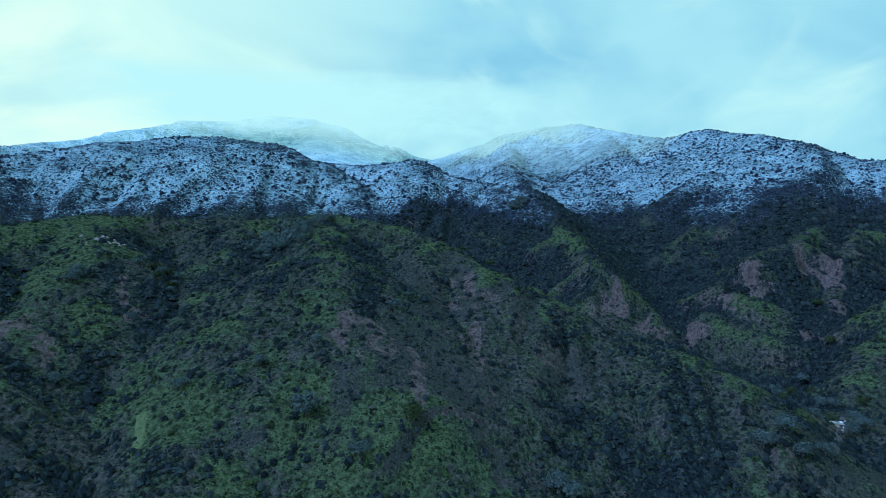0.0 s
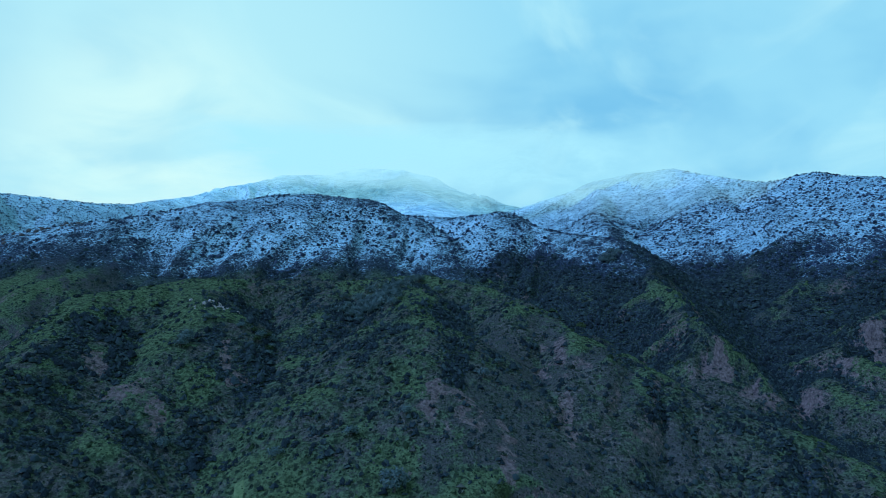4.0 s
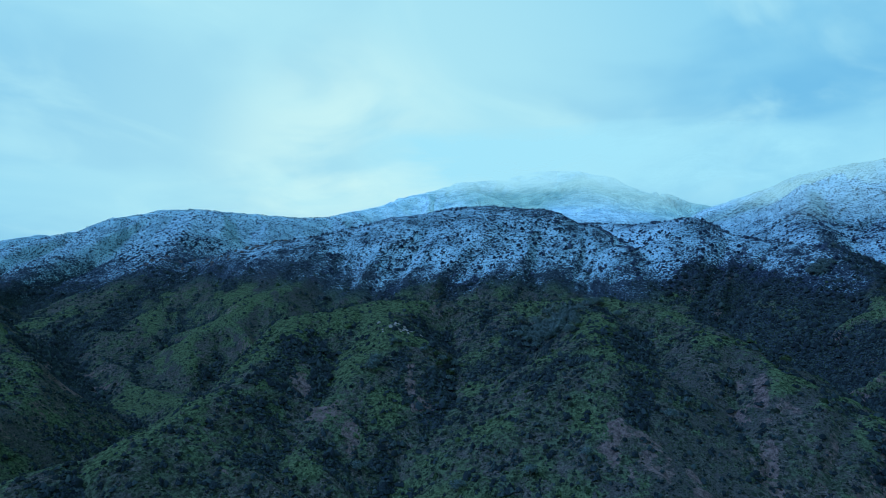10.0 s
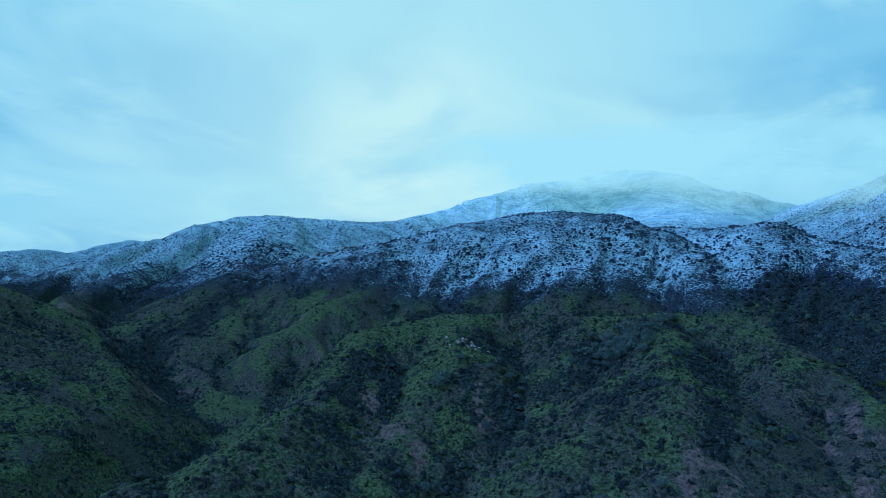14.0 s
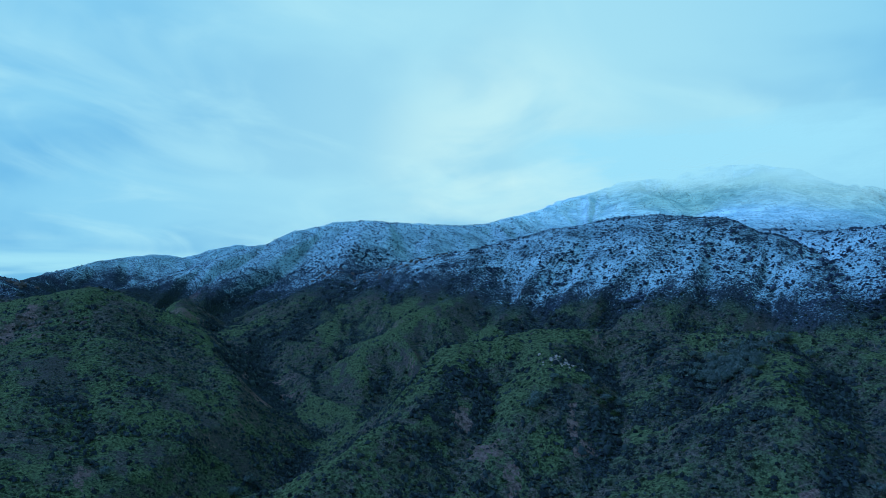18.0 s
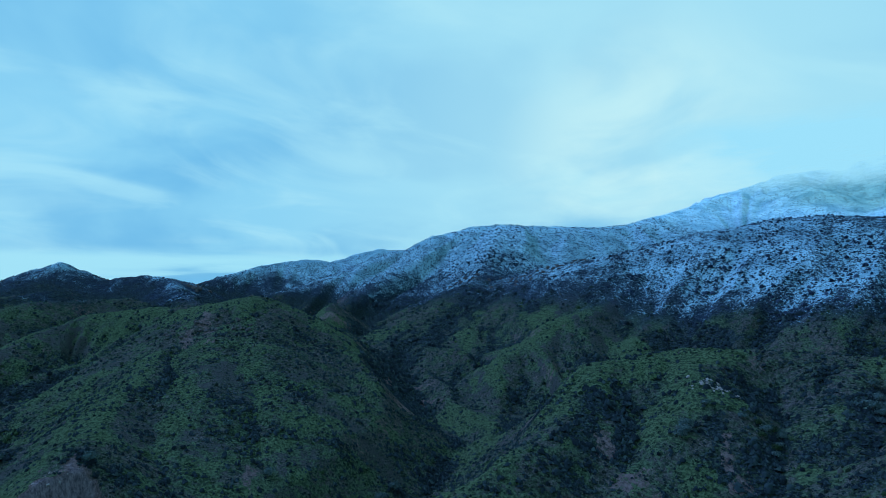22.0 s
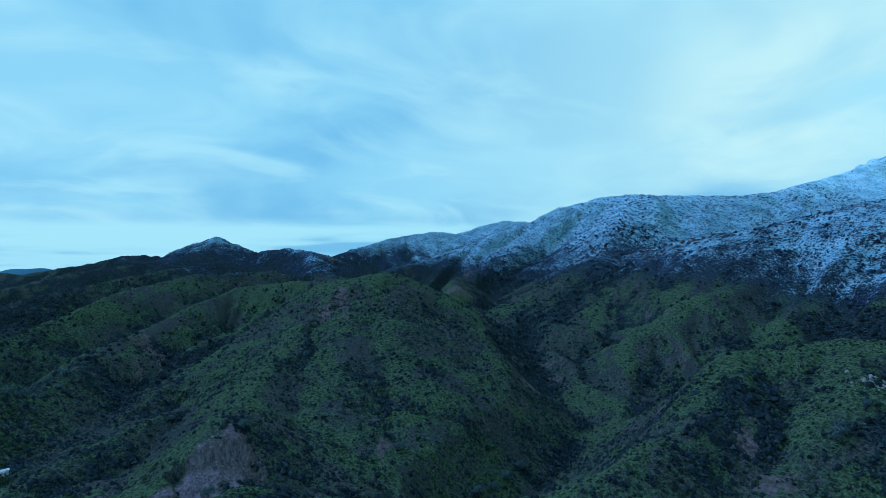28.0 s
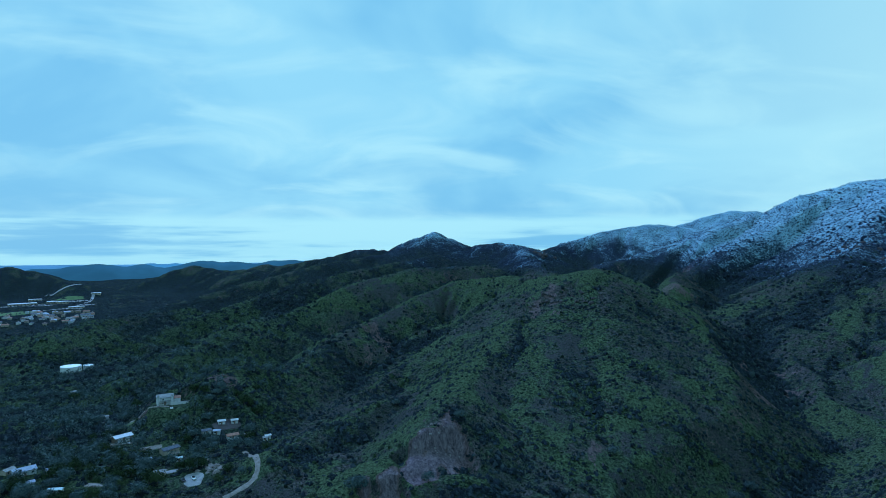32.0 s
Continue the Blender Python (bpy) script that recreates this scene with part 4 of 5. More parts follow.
DIRT = plain("dirt_road", (0.14, 0.12, 0.105), (0.25, 0.215, 0.19), 0.5, 0.95)
PAVED = plain("pale_paving", (0.17, 0.17, 0.17), (0.29, 0.29, 0.285), 0.3, 0.85)
TRACK = plain("grass_path", (0.05, 0.085, 0.03), (0.10, 0.13, 0.06), 0.6, 0.95)
ARENA = plain("arena_earth", (0.055, 0.045, 0.05), (0.095, 0.08, 0.085), 0.3, 0.95)
LAWN = plain("lawn", (0.06, 0.12, 0.035), (0.11, 0.17, 0.06), 0.05, 0.95)
WALLS = {"white": plain("white_stucco", (0.44, 0.44, 0.44), (0.62, 0.61, 0.60)), "tan": plain("tan_stucco", (0.32, 0.26, 0.20), (0.46, 0.38, 0.30)),
         "brown": plain("brown_siding", (0.14, 0.10, 0.08), (0.24, 0.18, 0.14)), "pale": plain("pale_siding", (0.36, 0.40, 0.42), (0.55, 0.58, 0.60))}
ROOFS = {"brown": plain("brown_shingle", (0.10, 0.075, 0.06), (0.19, 0.145, 0.12)), "grey": plain("grey_shingle", (0.16, 0.16, 0.165), (0.30, 0.30, 0.30)),
         "red": plain("red_tile", (0.20, 0.09, 0.06), (0.34, 0.17, 0.12)), "slate": plain("slate_shingle", (0.05, 0.06, 0.08), (0.11, 0.13, 0.16)),
         "blue": plain("blue_grey_metal", (0.13, 0.18, 0.24), (0.24, 0.31, 0.38), 0.5, 0.5), "teal": plain("teal_metal", (0.30, 0.42, 0.43), (0.48, 0.60, 0.60), 0.5, 0.5),
         "pale": plain("white_metal_roof", (0.36, 0.38, 0.40), (0.52, 0.53, 0.54), 0.3, 0.5)}
GLASS = plain("window_glass", (0.02, 0.025, 0.03), (0.05, 0.06, 0.07), 1.0, 0.12)
TRIM = plain("white_trim", (0.60, 0.60, 0.58), (0.78, 0.78, 0.76))
TANK = plain("tank_paint", (0.62, 0.64, 0.63), (0.80, 0.81, 0.80), 0.15, 0.5)
STEEL = plain("galvanised_steel", (0.30, 0.31, 0.32), (0.45, 0.46, 0.47), 1.0, 0.45, 0.6)
BARK = plain("bark", (0.045, 0.036, 0.030), (0.10, 0.085, 0.07), 3.0, 0.95)
ROCK = plain("pale_rock", (0.11, 0.09, 0.092), (0.33, 0.28, 0.27), 0.6, 0.9, bump=0.8)
DARK_ROCK = plain("dark_rock", (0.03, 0.026, 0.028), (0.09, 0.076, 0.076), 0.5, 0.95, bump=0.8)
LIVE_OAK = leaf_material("yellow_green_foliage", ((0.0, (0.028, 0.044, 0.020)), (1.0, (0.055, 0.078, 0.035))), (0.08, 0.105, 0.055))
CAR_PAINT = [plain("car_paint_" + n, c, c, 1.0, 0.3, 0.1) for n, c in (("white", (0.7, 0.7, 0.7)), ("dark", (0.05, 0.05, 0.06)), ("silver", (0.4, 0.42, 0.44)))]
RUBBER = plain("tyre_rubber", (0.02, 0.02, 0.02), (0.03, 0.03, 0.03))

# ---- building blocks ----


def part(name, bm, material, parent, label=""):
    me = bpy.data.meshes.new(name)
    bm.to_mesh(me)
    bm.free()
    me.materials.append(material)
    ob = new(name, me)
    ob.parent = parent
    return tagged(ob, label)


def block(x0, x1, y0, y1, z0, z1, bevel=0.0):
    bm = bmesh.new()
    v = [bm.verts.new((x, y, z)) for z in (z0, z1) for x, y in ((x0, y0), (x1, y0), (x1, y1), (x0, y1))]
    for f in ((3, 2, 1, 0), (4, 5, 6, 7), (0, 1, 5, 4), (1, 2, 6, 5), (2, 3, 7, 6), (3, 0, 4, 7)):
        bm.faces.new([v[i] for i in f])
    if bevel:
        bmesh.ops.bevel(bm, geom=bm.edges[:], offset=bevel, segments=1, affect="EDGES")
    return bm


def gable(w, d, z, rise, over=0.5, thick=0.25, hip=0.0):
    """A roof with eaves, its ridge along x; hip: how far the ridge stops short of the ends."""
    bm = bmesh.new()
    a, b = w / 2 + over, d / 2 + over
    rows = []
    for dz in (0, thick):
        low = z - over * rise / (d / 2) + dz
        rows.append([bm.verts.new(p) for p in ((-a, -b, low), (a, -b, low), (a, b, low), (-a, b, low), (-a + hip, 0, z + rise + dz), (a - hip, 0, z + rise + dz))])
    lo, up = rows
    for r, flip in ((up, False), (lo, True)):
        for f in ((0, 1, 5, 4), (2, 3, 4, 5), (1, 2, 5), (3, 0, 4)):
            if len(f) == 3 and not hip:
                continue
            bm.faces.new([r[i] for i in (f[::-1] if flip else f)])
    ring = (0, 1, 2, 3) if hip else (0, 1, 5, 2, 3, 4)
    for i, j in zip(ring, ring[1:] + ring[:1]):
        bm.faces.new([lo[i], lo[j], up[j], up[i]])
    bmesh.ops.recalc_face_normals(bm, faces=bm.faces[:])
    return bm


def gable_walls(w, d, z0, z1, rise):
    bm = block(-w / 2, w / 2, -d / 2, d / 2, z0, z1)
    for x in (-w / 2, w / 2):
        t = [bm.verts.new(p) for p in ((x, -d / 2, z1), (x, d / 2, z1), (x, 0, z1 + rise * 0.98))]
        bm.faces.new(t if x > 0 else t[::-1])
    return bm


def tube(r0, r1, z0, z1, n=12, caps=True):
    bm = bmesh.new()
    bmesh.ops.create_cone(bm, cap_ends=caps, segments=n, radius1=r0, radius2=r1, depth=z1 - z0, matrix=Matrix.Translation((0, 0, (z0 + z1) / 2)))
    return bm


def footing(x, y, w, d, turn):
    """The lowest ground under a footprint, and the ground at its middle."""
    c, s = math.cos(radians(turn)), math.sin(radians(turn))
    hs = [height(x + c * u - s * v, y + s * u + c * v) for u in (-w / 2, 0, w / 2) for v in (-d / 2, 0, d / 2)]
    return min(hs), hs[4]


def base_at(name, x, y, z, turn):
    ob = new(name)
    ob.matrix_world = pose(x, y, z, 0, 0, turn)
    return ob


def add_windows(root, w, d, z, n, size=(1.2, 1.1)):
    for side in (-1, 1):
        for k in range(n):
            u = (k + 0.5) / n * w - w / 2
            if side < 0 and k == n // 2:
                continue
            v = side * d / 2
            pane = part("window", block(u - size[0] / 2, u + size[0] / 2, v - 0.06, v + 0.06, z, z + size[1]), TRIM, root, "white framed window")
            part("pane", block(u - size[0] / 2 + 0.1, u + size[0] / 2 - 0.1, v - 0.09, v + 0.09, z + 0.1, z + size[1] - 0.1), GLASS, pane, "dark glass pane")


def house(x, y, w, d, high, turn, wall, roof, label):
    lo, hi = footing(x, y, w, d, turn)
    w, d, high = w * 0.72, d * 0.72, high * 0.8
    root = base_at("house", x, y, lo, turn)
    up, rise = 0.6 * (hi - lo), d * 0.2
    hip = d * 0.45 if roof == "brown" else 0.0
    part("wall", gable_walls(w, d, -0.3, up + high, 0 if hip else rise), WALLS[wall], root)
    part("roof", gable(w, d, up + high, rise, 0.5, 0.22, hip), ROOFS[roof], root)
    add_windows(root, w, d, up + high * 0.38, max(2, int(w / 3.5)))
    part("door", block(-0.5, 0.5, -d / 2 - 0.07, -d / 2 + 0.07, up, up + 2.1), WALLS["brown"], root, "brown wooden door")
    if w > 9:
        part("chimney", block(w * 0.25, w * 0.25 + 0.9, 0.3, 1.2, up + high, up + high + rise + 1.0), WALLS["tan"], root)
    return tagged(root, label, "house", "houses in the valley")


def mansion(x, y, w, d, high, turn):
    lo, hi = footing(x, y, w, d, turn)
    root = base_at("mansion", x, y, lo, turn)
    up = 0.5 * (hi - lo)
    part("wall", gable_walls(w, d, -0.5, up + high, d * 0.22), WALLS["white"], root)
    part("roof", gable(w, d, up + high, d * 0.22, 0.5), ROOFS["grey"], root)
    for k in (-1, 1):
        t = part("turret", tube(1.0, 1.0, -0.5, up + high + 0.8, 10), WALLS["white"], root)
        t.location = (k * w * 0.42, -d / 2, 0)
        part("turret_roof", tube(1.2, 0.05, up + high + 0.8, up + high + 2.2, 10), ROOFS["grey"], t)
    part("porch", block(-w * 0.3, w * 0.3, -d * 0.5 - 2.2, -d * 0.5, -1.0, up + 0.1), PAVED, root, "pale stone porch")
    for k in (-0.28, -0.1, 0.1, 0.28):
        c = part("column", tube(0.16, 0.14, up + 0.1, up + high * 0.55, 10), TRIM, root)
        c.location = (w * k, -d * 0.5 - 2.0, 0)
    part("porch_roof", block(-w * 0.32, w * 0.32, -d * 0.5 - 2.4, -d * 0.5, up + high * 0.55, up + high * 0.55 + 0.3), ROOFS["grey"], root)
    c, s = math.cos(radians(turn)), math.sin(radians(turn))
    low = min(height(x + c * u - s * v, y + s * u + c * v) for u in (w * 0.6, w * 1.1, w * 1.6) for v in (-d * 0.9, -d * 0.4)) - lo
    wing_up = max(low + 1.2, up - 1.5)
    part("wing", block(w * 0.5, w * 0.95, -d * 0.40, d * 0.25, low - 1.0, wing_up + high * 0.5), WALLS["white"], root)
    r = part("wing_roof", gable(w * 0.45, d * 0.65, wing_up + high * 0.5, d * 0.15, 0.4), ROOFS["red"], root, "reddish tile roof of the wing")
    r.location = (w * 0.725, -d * 0.075, 0)
    part("terrace", block(w * 0.3, w * 1.6, -d * 0.95, -d * 0.45, low - 1.0, wing_up - 0.3), PAVED, root, "pale paved terrace")
    part("terrace_wall", block(w * 0.3, w * 1.6, -d * 1.0, -d * 0.95, low - 1.0, wing_up + 0.6), WALLS["white"], root, "long pale terrace wall")
    for level in (0.10, 0.60):
        add_windows(root, w, d, up + high * level, 4, (1.1, 1.5))
    part("door", block(-0.7, 0.7, -d / 2 - 0.08, -d / 2 + 0.08, up, up + 2.3), WALLS["brown"], root, "dark wooden front door")
    return tagged(root, "large white two-storey house with turrets and terrace", "house", "houses in the valley")


def barn(x, y, w, d, high, turn):
    lo, hi = footing(x, y, w, d, turn)
    root = base_at("barn", x, y, lo, turn)
    up = 0.6 * (hi - lo)
    part("wall", gable_walls(w, d, -0.3, up + high, d * 0.16), WALLS["brown"], root)
    part("roof", gable(w, d, up + high, d * 0.16, 0.7), ROOFS["pale"], root, "bright white metal roof")
    for k in (-0.25, 0.2):
        part("barn_door", block(w * k - 1.6, w * k + 1.6, -d / 2 - 0.08, -d / 2 + 0.08, up, up + 3.0), WALLS["pale"], root, "wide pale sliding door")
    return tagged(root, "brown barn with a bright white metal roof", "barn")


def hall(x, y, w, d, high, turn):
    lo, hi = footing(x, y, w, d, turn)
    root = base_at("school_building", x, y, lo, turn)
    up, high = 0.5 * (hi - lo), high * 0.6
    part("wall", block(-w / 2, w / 2, -d / 2, d / 2, -0.5, up + high), WALLS["tan"], root)
    part("roof", block(-w / 2 - 0.6, w / 2 + 0.6, -d / 2 - 0.6, d / 2 + 0.6, up + high, up + high + 0.8), ROOFS["pale"], root, "flat white roof")
    n = max(2, int(w / 6))
    for k in range(n):
        u = (k + 0.5) / n * w - w / 2
        for side in (-1, 1):
            part("window", block(u - 1.8, u + 1.8, side * d / 2 - 0.1, side * d / 2 + 0.1, up + high * 0.35, up + high * 0.75), GLASS, root, "dark window band")
    return tagged(root, "low tan school building with a flat white roof", "school", "school buildings")


def water_tank(x, y, r, high, label):
    lo, hi = footing(x, y, 2 * r, 2 * r, 0)
    root = base_at("water_tank", x, y, lo, 0)
    high = high * 0.85 + (hi - lo) * 0.8
    part("shell", tube(r, r, -0.5, high, 40), TANK, root)
    part("roof", tube(r * 1.015, r * 0.1, high, high + r * 0.10, 40), TANK, root)
    part("rim", tube(r * 1.02, r * 1.02, high - 0.35, high + 0.02, 40), TANK, root)
    vent = part("vent", tube(0.6, 0.6, high + r * 0.09, high + r * 0.10 + 1.0, 10), STEEL, root)
    face = math.atan2(-y, -x)
    for k in (-0.3, 0.3):
        rail = part("ladder_rail", block(-0.05, 0.05, -0.05, 0.05, 0, high + 1), STEEL, root)
        rail.location = (math.cos(face + 0.7) * (r + 0.3) + k * math.sin(face), math.sin(face + 0.7) * (r + 0.3) - k * math.cos(face), 0)
    n = 3
    for k in range(1, n):
        part("seam", tube(r * 1.004, r * 1.004, high * k / n - 0.06, high * k / n + 0.06, 40), STEEL, root)
    return tagged(root, label, "water tank", "water tanks")


def drape(name, pts, width, material, lift=0.25):
    """A strip laid over the ground along a line."""
    p = np.array(pts, float)
    seg = np.hypot(*np.diff(p, axis=0).T)
    s = np.concatenate([[0], np.cumsum(seg)])
    n = max(8, int(s[-1] / 3))
    q = np.stack([np.interp(np.linspace(0, s[-1], n), s, p[:, k]) for k in (0, 1)], -1)
    for _ in range(3):
        q[1:-1] = (q[:-2] + 2 * q[1:-1] + q[2:]) / 4
    t = np.gradient(q, axis=0)
    t /= np.hypot(t[:, 0], t[:, 1])[:, None] + 1e-9
    side = np.stack([-t[:, 1], t[:, 0]], -1)
    bm = bmesh.new()
    rows = []
    for k in range(n):
        wobble = 1 + 0.25 * (noise.noise((q[k][0] * 0.1, q[k][1] * 0.1, 0)))
        row = []
        for u in (-0.5, -0.25, 0, 0.25, 0.5):
            x, y = q[k] + side[k] * u * width * wobble
            row.append(bm.verts.new((x, y, height(x, y) + (lift if abs(u) < 0.5 else -0.3))))
        rows.append(row)
    for a, b in zip(rows[:-1], rows[1:]):
        for i in range(4):
            bm.faces.new((a[i], b[i], b[i + 1], a[i + 1]))
    bmesh.ops.recalc_face_normals(bm, faces=bm.faces[:])
    me = bpy.data.meshes.new(name)
    bm.to_mesh(me)
    bm.free()
    me.materials.append(material)
    return new(name, me)


def road(name, label, width, pts, material):
    return tagged(drape(name, pts, width, material), label, "road", kind="structure")


def pad(x, y, rx, ry, turn, material, label):
    bm = bmesh.new()
    c, s = math.cos(radians(turn)), math.sin(radians(turn))
    rings, n = [], 24
    for f, lift in ((0.0, 0.3), (0.35, 0.3), (0.65, 0.3), (0.9, 0.25), (1.0, -0.4)):
        row = []
        for k in range(n):
            a = k * 2 * math.pi / n
            wob = 1 + 0.22 * noise.noise((math.cos(a) * 1.5 + x, math.sin(a) * 1.5 + y, 0))
            u, v = rx * f * wob * max(-0.85, min(0.85, math.cos(a))) / 0.85, ry * f * wob * max(-0.85, min(0.85, math.sin(a))) / 0.85
            px, py = x + c * u - s * v, y + s * u + c * v
            row.append(bm.verts.new((px, py, height(px, py) + lift)))
        rings.append(row)
    for a, b in zip(rings[:-1], rings[1:]):
        for k in range(n):
            bm.faces.new((a[k], b[k], b[(k + 1) % n], a[(k + 1) % n]))
    bmesh.ops.remove_doubles(bm, verts=bm.verts[:], dist=0.01)
    bmesh.ops.recalc_face_normals(bm, faces=bm.faces[:])
    me = bpy.data.meshes.new("yard")
    bm.to_mesh(me)
    bm.free()
    me.materials.append(material)
    return tagged(new("yard", me), label, "yard", kind="structure")


# ---- valley ----
road('road_hillside', 'pale dirt road curving round the foot of a green slope', 4.5, [(-390, -82), (-380, -75), (-359, -68), (-353, -66), (-348, -67), (-339, -70), (-333, -75), (-330, -80)], DIRT)
road('road_drive', 'pale driveway leading to the large white house', 2.6, [(-444, -170), (-440, -159), (-442, -152), (-441, -143)], DIRT)
road('road_valley', 'pale paved road winding over the low hills', 9.0, [(-1642, -836), (-1649, -817), (-1675, -800), (-1708, -780)], PAVED)
road('road_school', 'paved lane through the school grounds', 9.0, [(-1319, -757), (-1338, -725), (-1370, -686), (-1408, -658), (-1566, -693), (-1647, -722)], PAVED)
road('road_canyon', 'narrow dirt track in a canyon clearing', 3.5, [(159, 245), (188, 286), (198, 297), (204, 309)], ARENA)
road('road_grass', 'grassy path between shrubs on the near slope', 5.0, [(-108, 203), (-105, 203), (-107, 213), (-113, 227)], TRACK)
pad(-351, -101, 5, 8, 106, PAVED, 'pale paved yard beside a rock pile')
pad(-412, -163, 9, 3, 112, DIRT, 'pale dirt yard round a barn')
pad(-744, -351, 13, 5, 115, TRACK, 'grassy cleared bench under the water tanks')
pad(-395, -125, 3, 3, 108, DIRT, 'bare earth yard among trees')
pad(-401, -141, 7, 3, 115, DIRT, 'bare earth yard below a long house')
pad(-362, -119, 6, 3, 105, PAVED, 'pale yard beside a long tan house')
pad(-438, -172, 8, 2.5, 112, TRACK, 'short green grass above a barn')
pad(-341, -149, 4, 3, 110, DIRT, 'small earth clearing among oaks')
pad(-1321, -737, 49, 18, 119, LAWN, 'green sports field of the school')
pad(-1603, -763, 36, 13, 115, LAWN, 'green sports field beside the school')
pad(-1469, -663, 24, 12, 114, PAVED, 'paved school car park')
pad(-1450, -780, 60, 16, 119, PAVED, 'pale paved school yard')
pad(-1560, -735, 44, 14, 116, PAVED, 'pale sports courts beside the school')
pad(-1400, -660, 26, 10, 122, PAVED, 'pale paved school forecourt')
mansion(-449.7, -148.9, 10.5, 7.0, 5.2, 112)
barn(-416.5, -164.7, 10.5, 6.0, 3.4, 137)
pad(-425, -101, 9, 5, 113, ARENA, "brown raked riding arena among trees")
house(-396.9, -128.7, 14.2, 7.1, 3.2, 138, "tan", "slate", "long low house with a dark slate roof")
house(-437.4, -181.0, 4.5, 3.6, 2.8, 112, "pale", "slate", "small pale shed beside a driveway")
house(-363.1, -195.7, 14.8, 8.9, 3.6, 133, "pale", "blue", "house with a blue-grey roof at the valley edge")
house(-362.5, -181.8, 4.2, 3.8, 3.0, 117, "pale", "blue", "small outbuilding with a blue-grey roof")
house(-333.3, -164.1, 9.1, 3.7, 3.0, 91, "white", "teal", "long shed with a pale teal metal roof")
house(-409.1, -72.4, 3.9, 2.7, 2.6, 100, "white", "grey", "small white shed by the hillside road")
house(-631.0, -268.3, 6.5, 5.2, 2.8, 113, "white", "grey", "small white house alone in the brush")
house(-606.7, -283.6, 5.7, 4.6, 2.8, 135, "tan", "grey", "small tan house alone in the brush")
house(184.1, 285.5, 6.1, 2.5, 2.4, -23, "tan", "grey", "tan trailer home with a grey roof in a canyon clearing")
house(196.9, 298.1, 3.0, 2.4, 2.4, -53, "white", "grey", "small white shed in a canyon clearing")
house(-363.8, -204.3, 7.9, 5.5, 3.2, 159, "tan", "grey", "tan house at the valley edge")
house(-414.4, -111.3, 7.7, 4.8, 3.2, 120, "white", "slate", "white cottage among dark trees")
house(-415.0, -104.6, 5.5, 3.4, 3.2, 92, "pale", "blue", "small pale house with a blue-grey roof")
house(-413.3, -94.5, 9.8, 6.1, 3.2, 120, "white", "red", "white house with a reddish tile roof by an arena")
house(-414.8, -85.1, 4.4, 2.7, 3.2, 108, "white", "grey", "small white shed beside trees")
house(-412.5, -71.6, 4.8, 3.0, 3.2, 118, "white", "pale", "white shed beside the hillside road")
house(-382.4, -136.4, 4.7, 2.9, 3.2, 124, "pale", "blue", "small house with a blue-grey roof under oaks")
house(-381.0, -118.0, 4.1, 2.5, 3.2, 106, "pale", "teal", "small shed with a teal roof under oaks")
house(-357.7, -121.8, 9.7, 6.0, 3.2, 96, "tan", "grey", "long tan house with a grey roof under oaks")
house(-347.2, -184.8, 7.1, 4.4, 3.2, 128, "pale", "blue", "pale house half hidden by trees")
house(-437.1, -180.9, 4.3, 2.6, 3.2, 130, "pale", "slate", "small pale outbuilding near a barn")
house(-463.2, -194.8, 5.8, 3.6, 3.2, 115, "white", "grey", "low white shed in the brush")
house(-428.6, -96.5, 5.6, 3.5, 3.2, 108, "white", "pale", "low white stable roof beside an arena")
house(-426.1, -104.4, 6.2, 3.9, 3.2, 108, "white", "pale", "low white stable beside a riding arena")
hall(-1470.8, -796.4, 53.9, 18.9, 7.0, 123)
hall(-1655.1, -719.0, 22.2, 13.3, 7.0, 113)
hall(-1506.5, -726.9, 20.6, 18.6, 8.0, 126)
hall(-1518.8, -757.8, 19.3, 15.4, 6.0, 107)
hall(-1408.5, -652.9, 29.4, 10.3, 5.0, 123)
hall(-1582.4, -828.4, 27.1, 10.8, 6.0, 118)
water_tank(-743.0, -350.0, 10.8, 7.2, "large round white water tank on a hillside bench")
water_tank(-750.6, -334.6, 5.2, 6.4, "small round white water tank beside a larger one")


def suburb():
    rnd = random.Random(11)
    styles = [("white", "grey"), ("tan", "red"), ("tan", "brown"), ("white", "slate"), ("pale", "blue")]
    for k in range(84):
        u, v = rnd.random(), rnd.random()
        x, y = -1160 - 185 * v, -560 - 105 * u - (115 - 60 * v) * u * 0.9
        wall, roof = styles[k % 5]
        label = "distant %s suburban house with a %s roof" % (wall, roof)
        house(x, y, 12 + 5 * rnd.random(), 8 + 2 * rnd.random(), 4.0, rnd.choice((20, 110)) + 8 * rnd.random(), wall, roof, label)["group"] = "suburban houses"


suburb()

# ---- rocks ----


def boulder(r, seed, flat=0.8):
    bm = bmesh.new()
    bmesh.ops.create_icosphere(bm, subdivisions=2, radius=r)
    for v in bm.verts:
        v.co *= 1 + 0.45 * noise.noise(v.co / r * 1.3 + Vector((seed, 0, 0)))
        v.co.z *= flat
    return bm


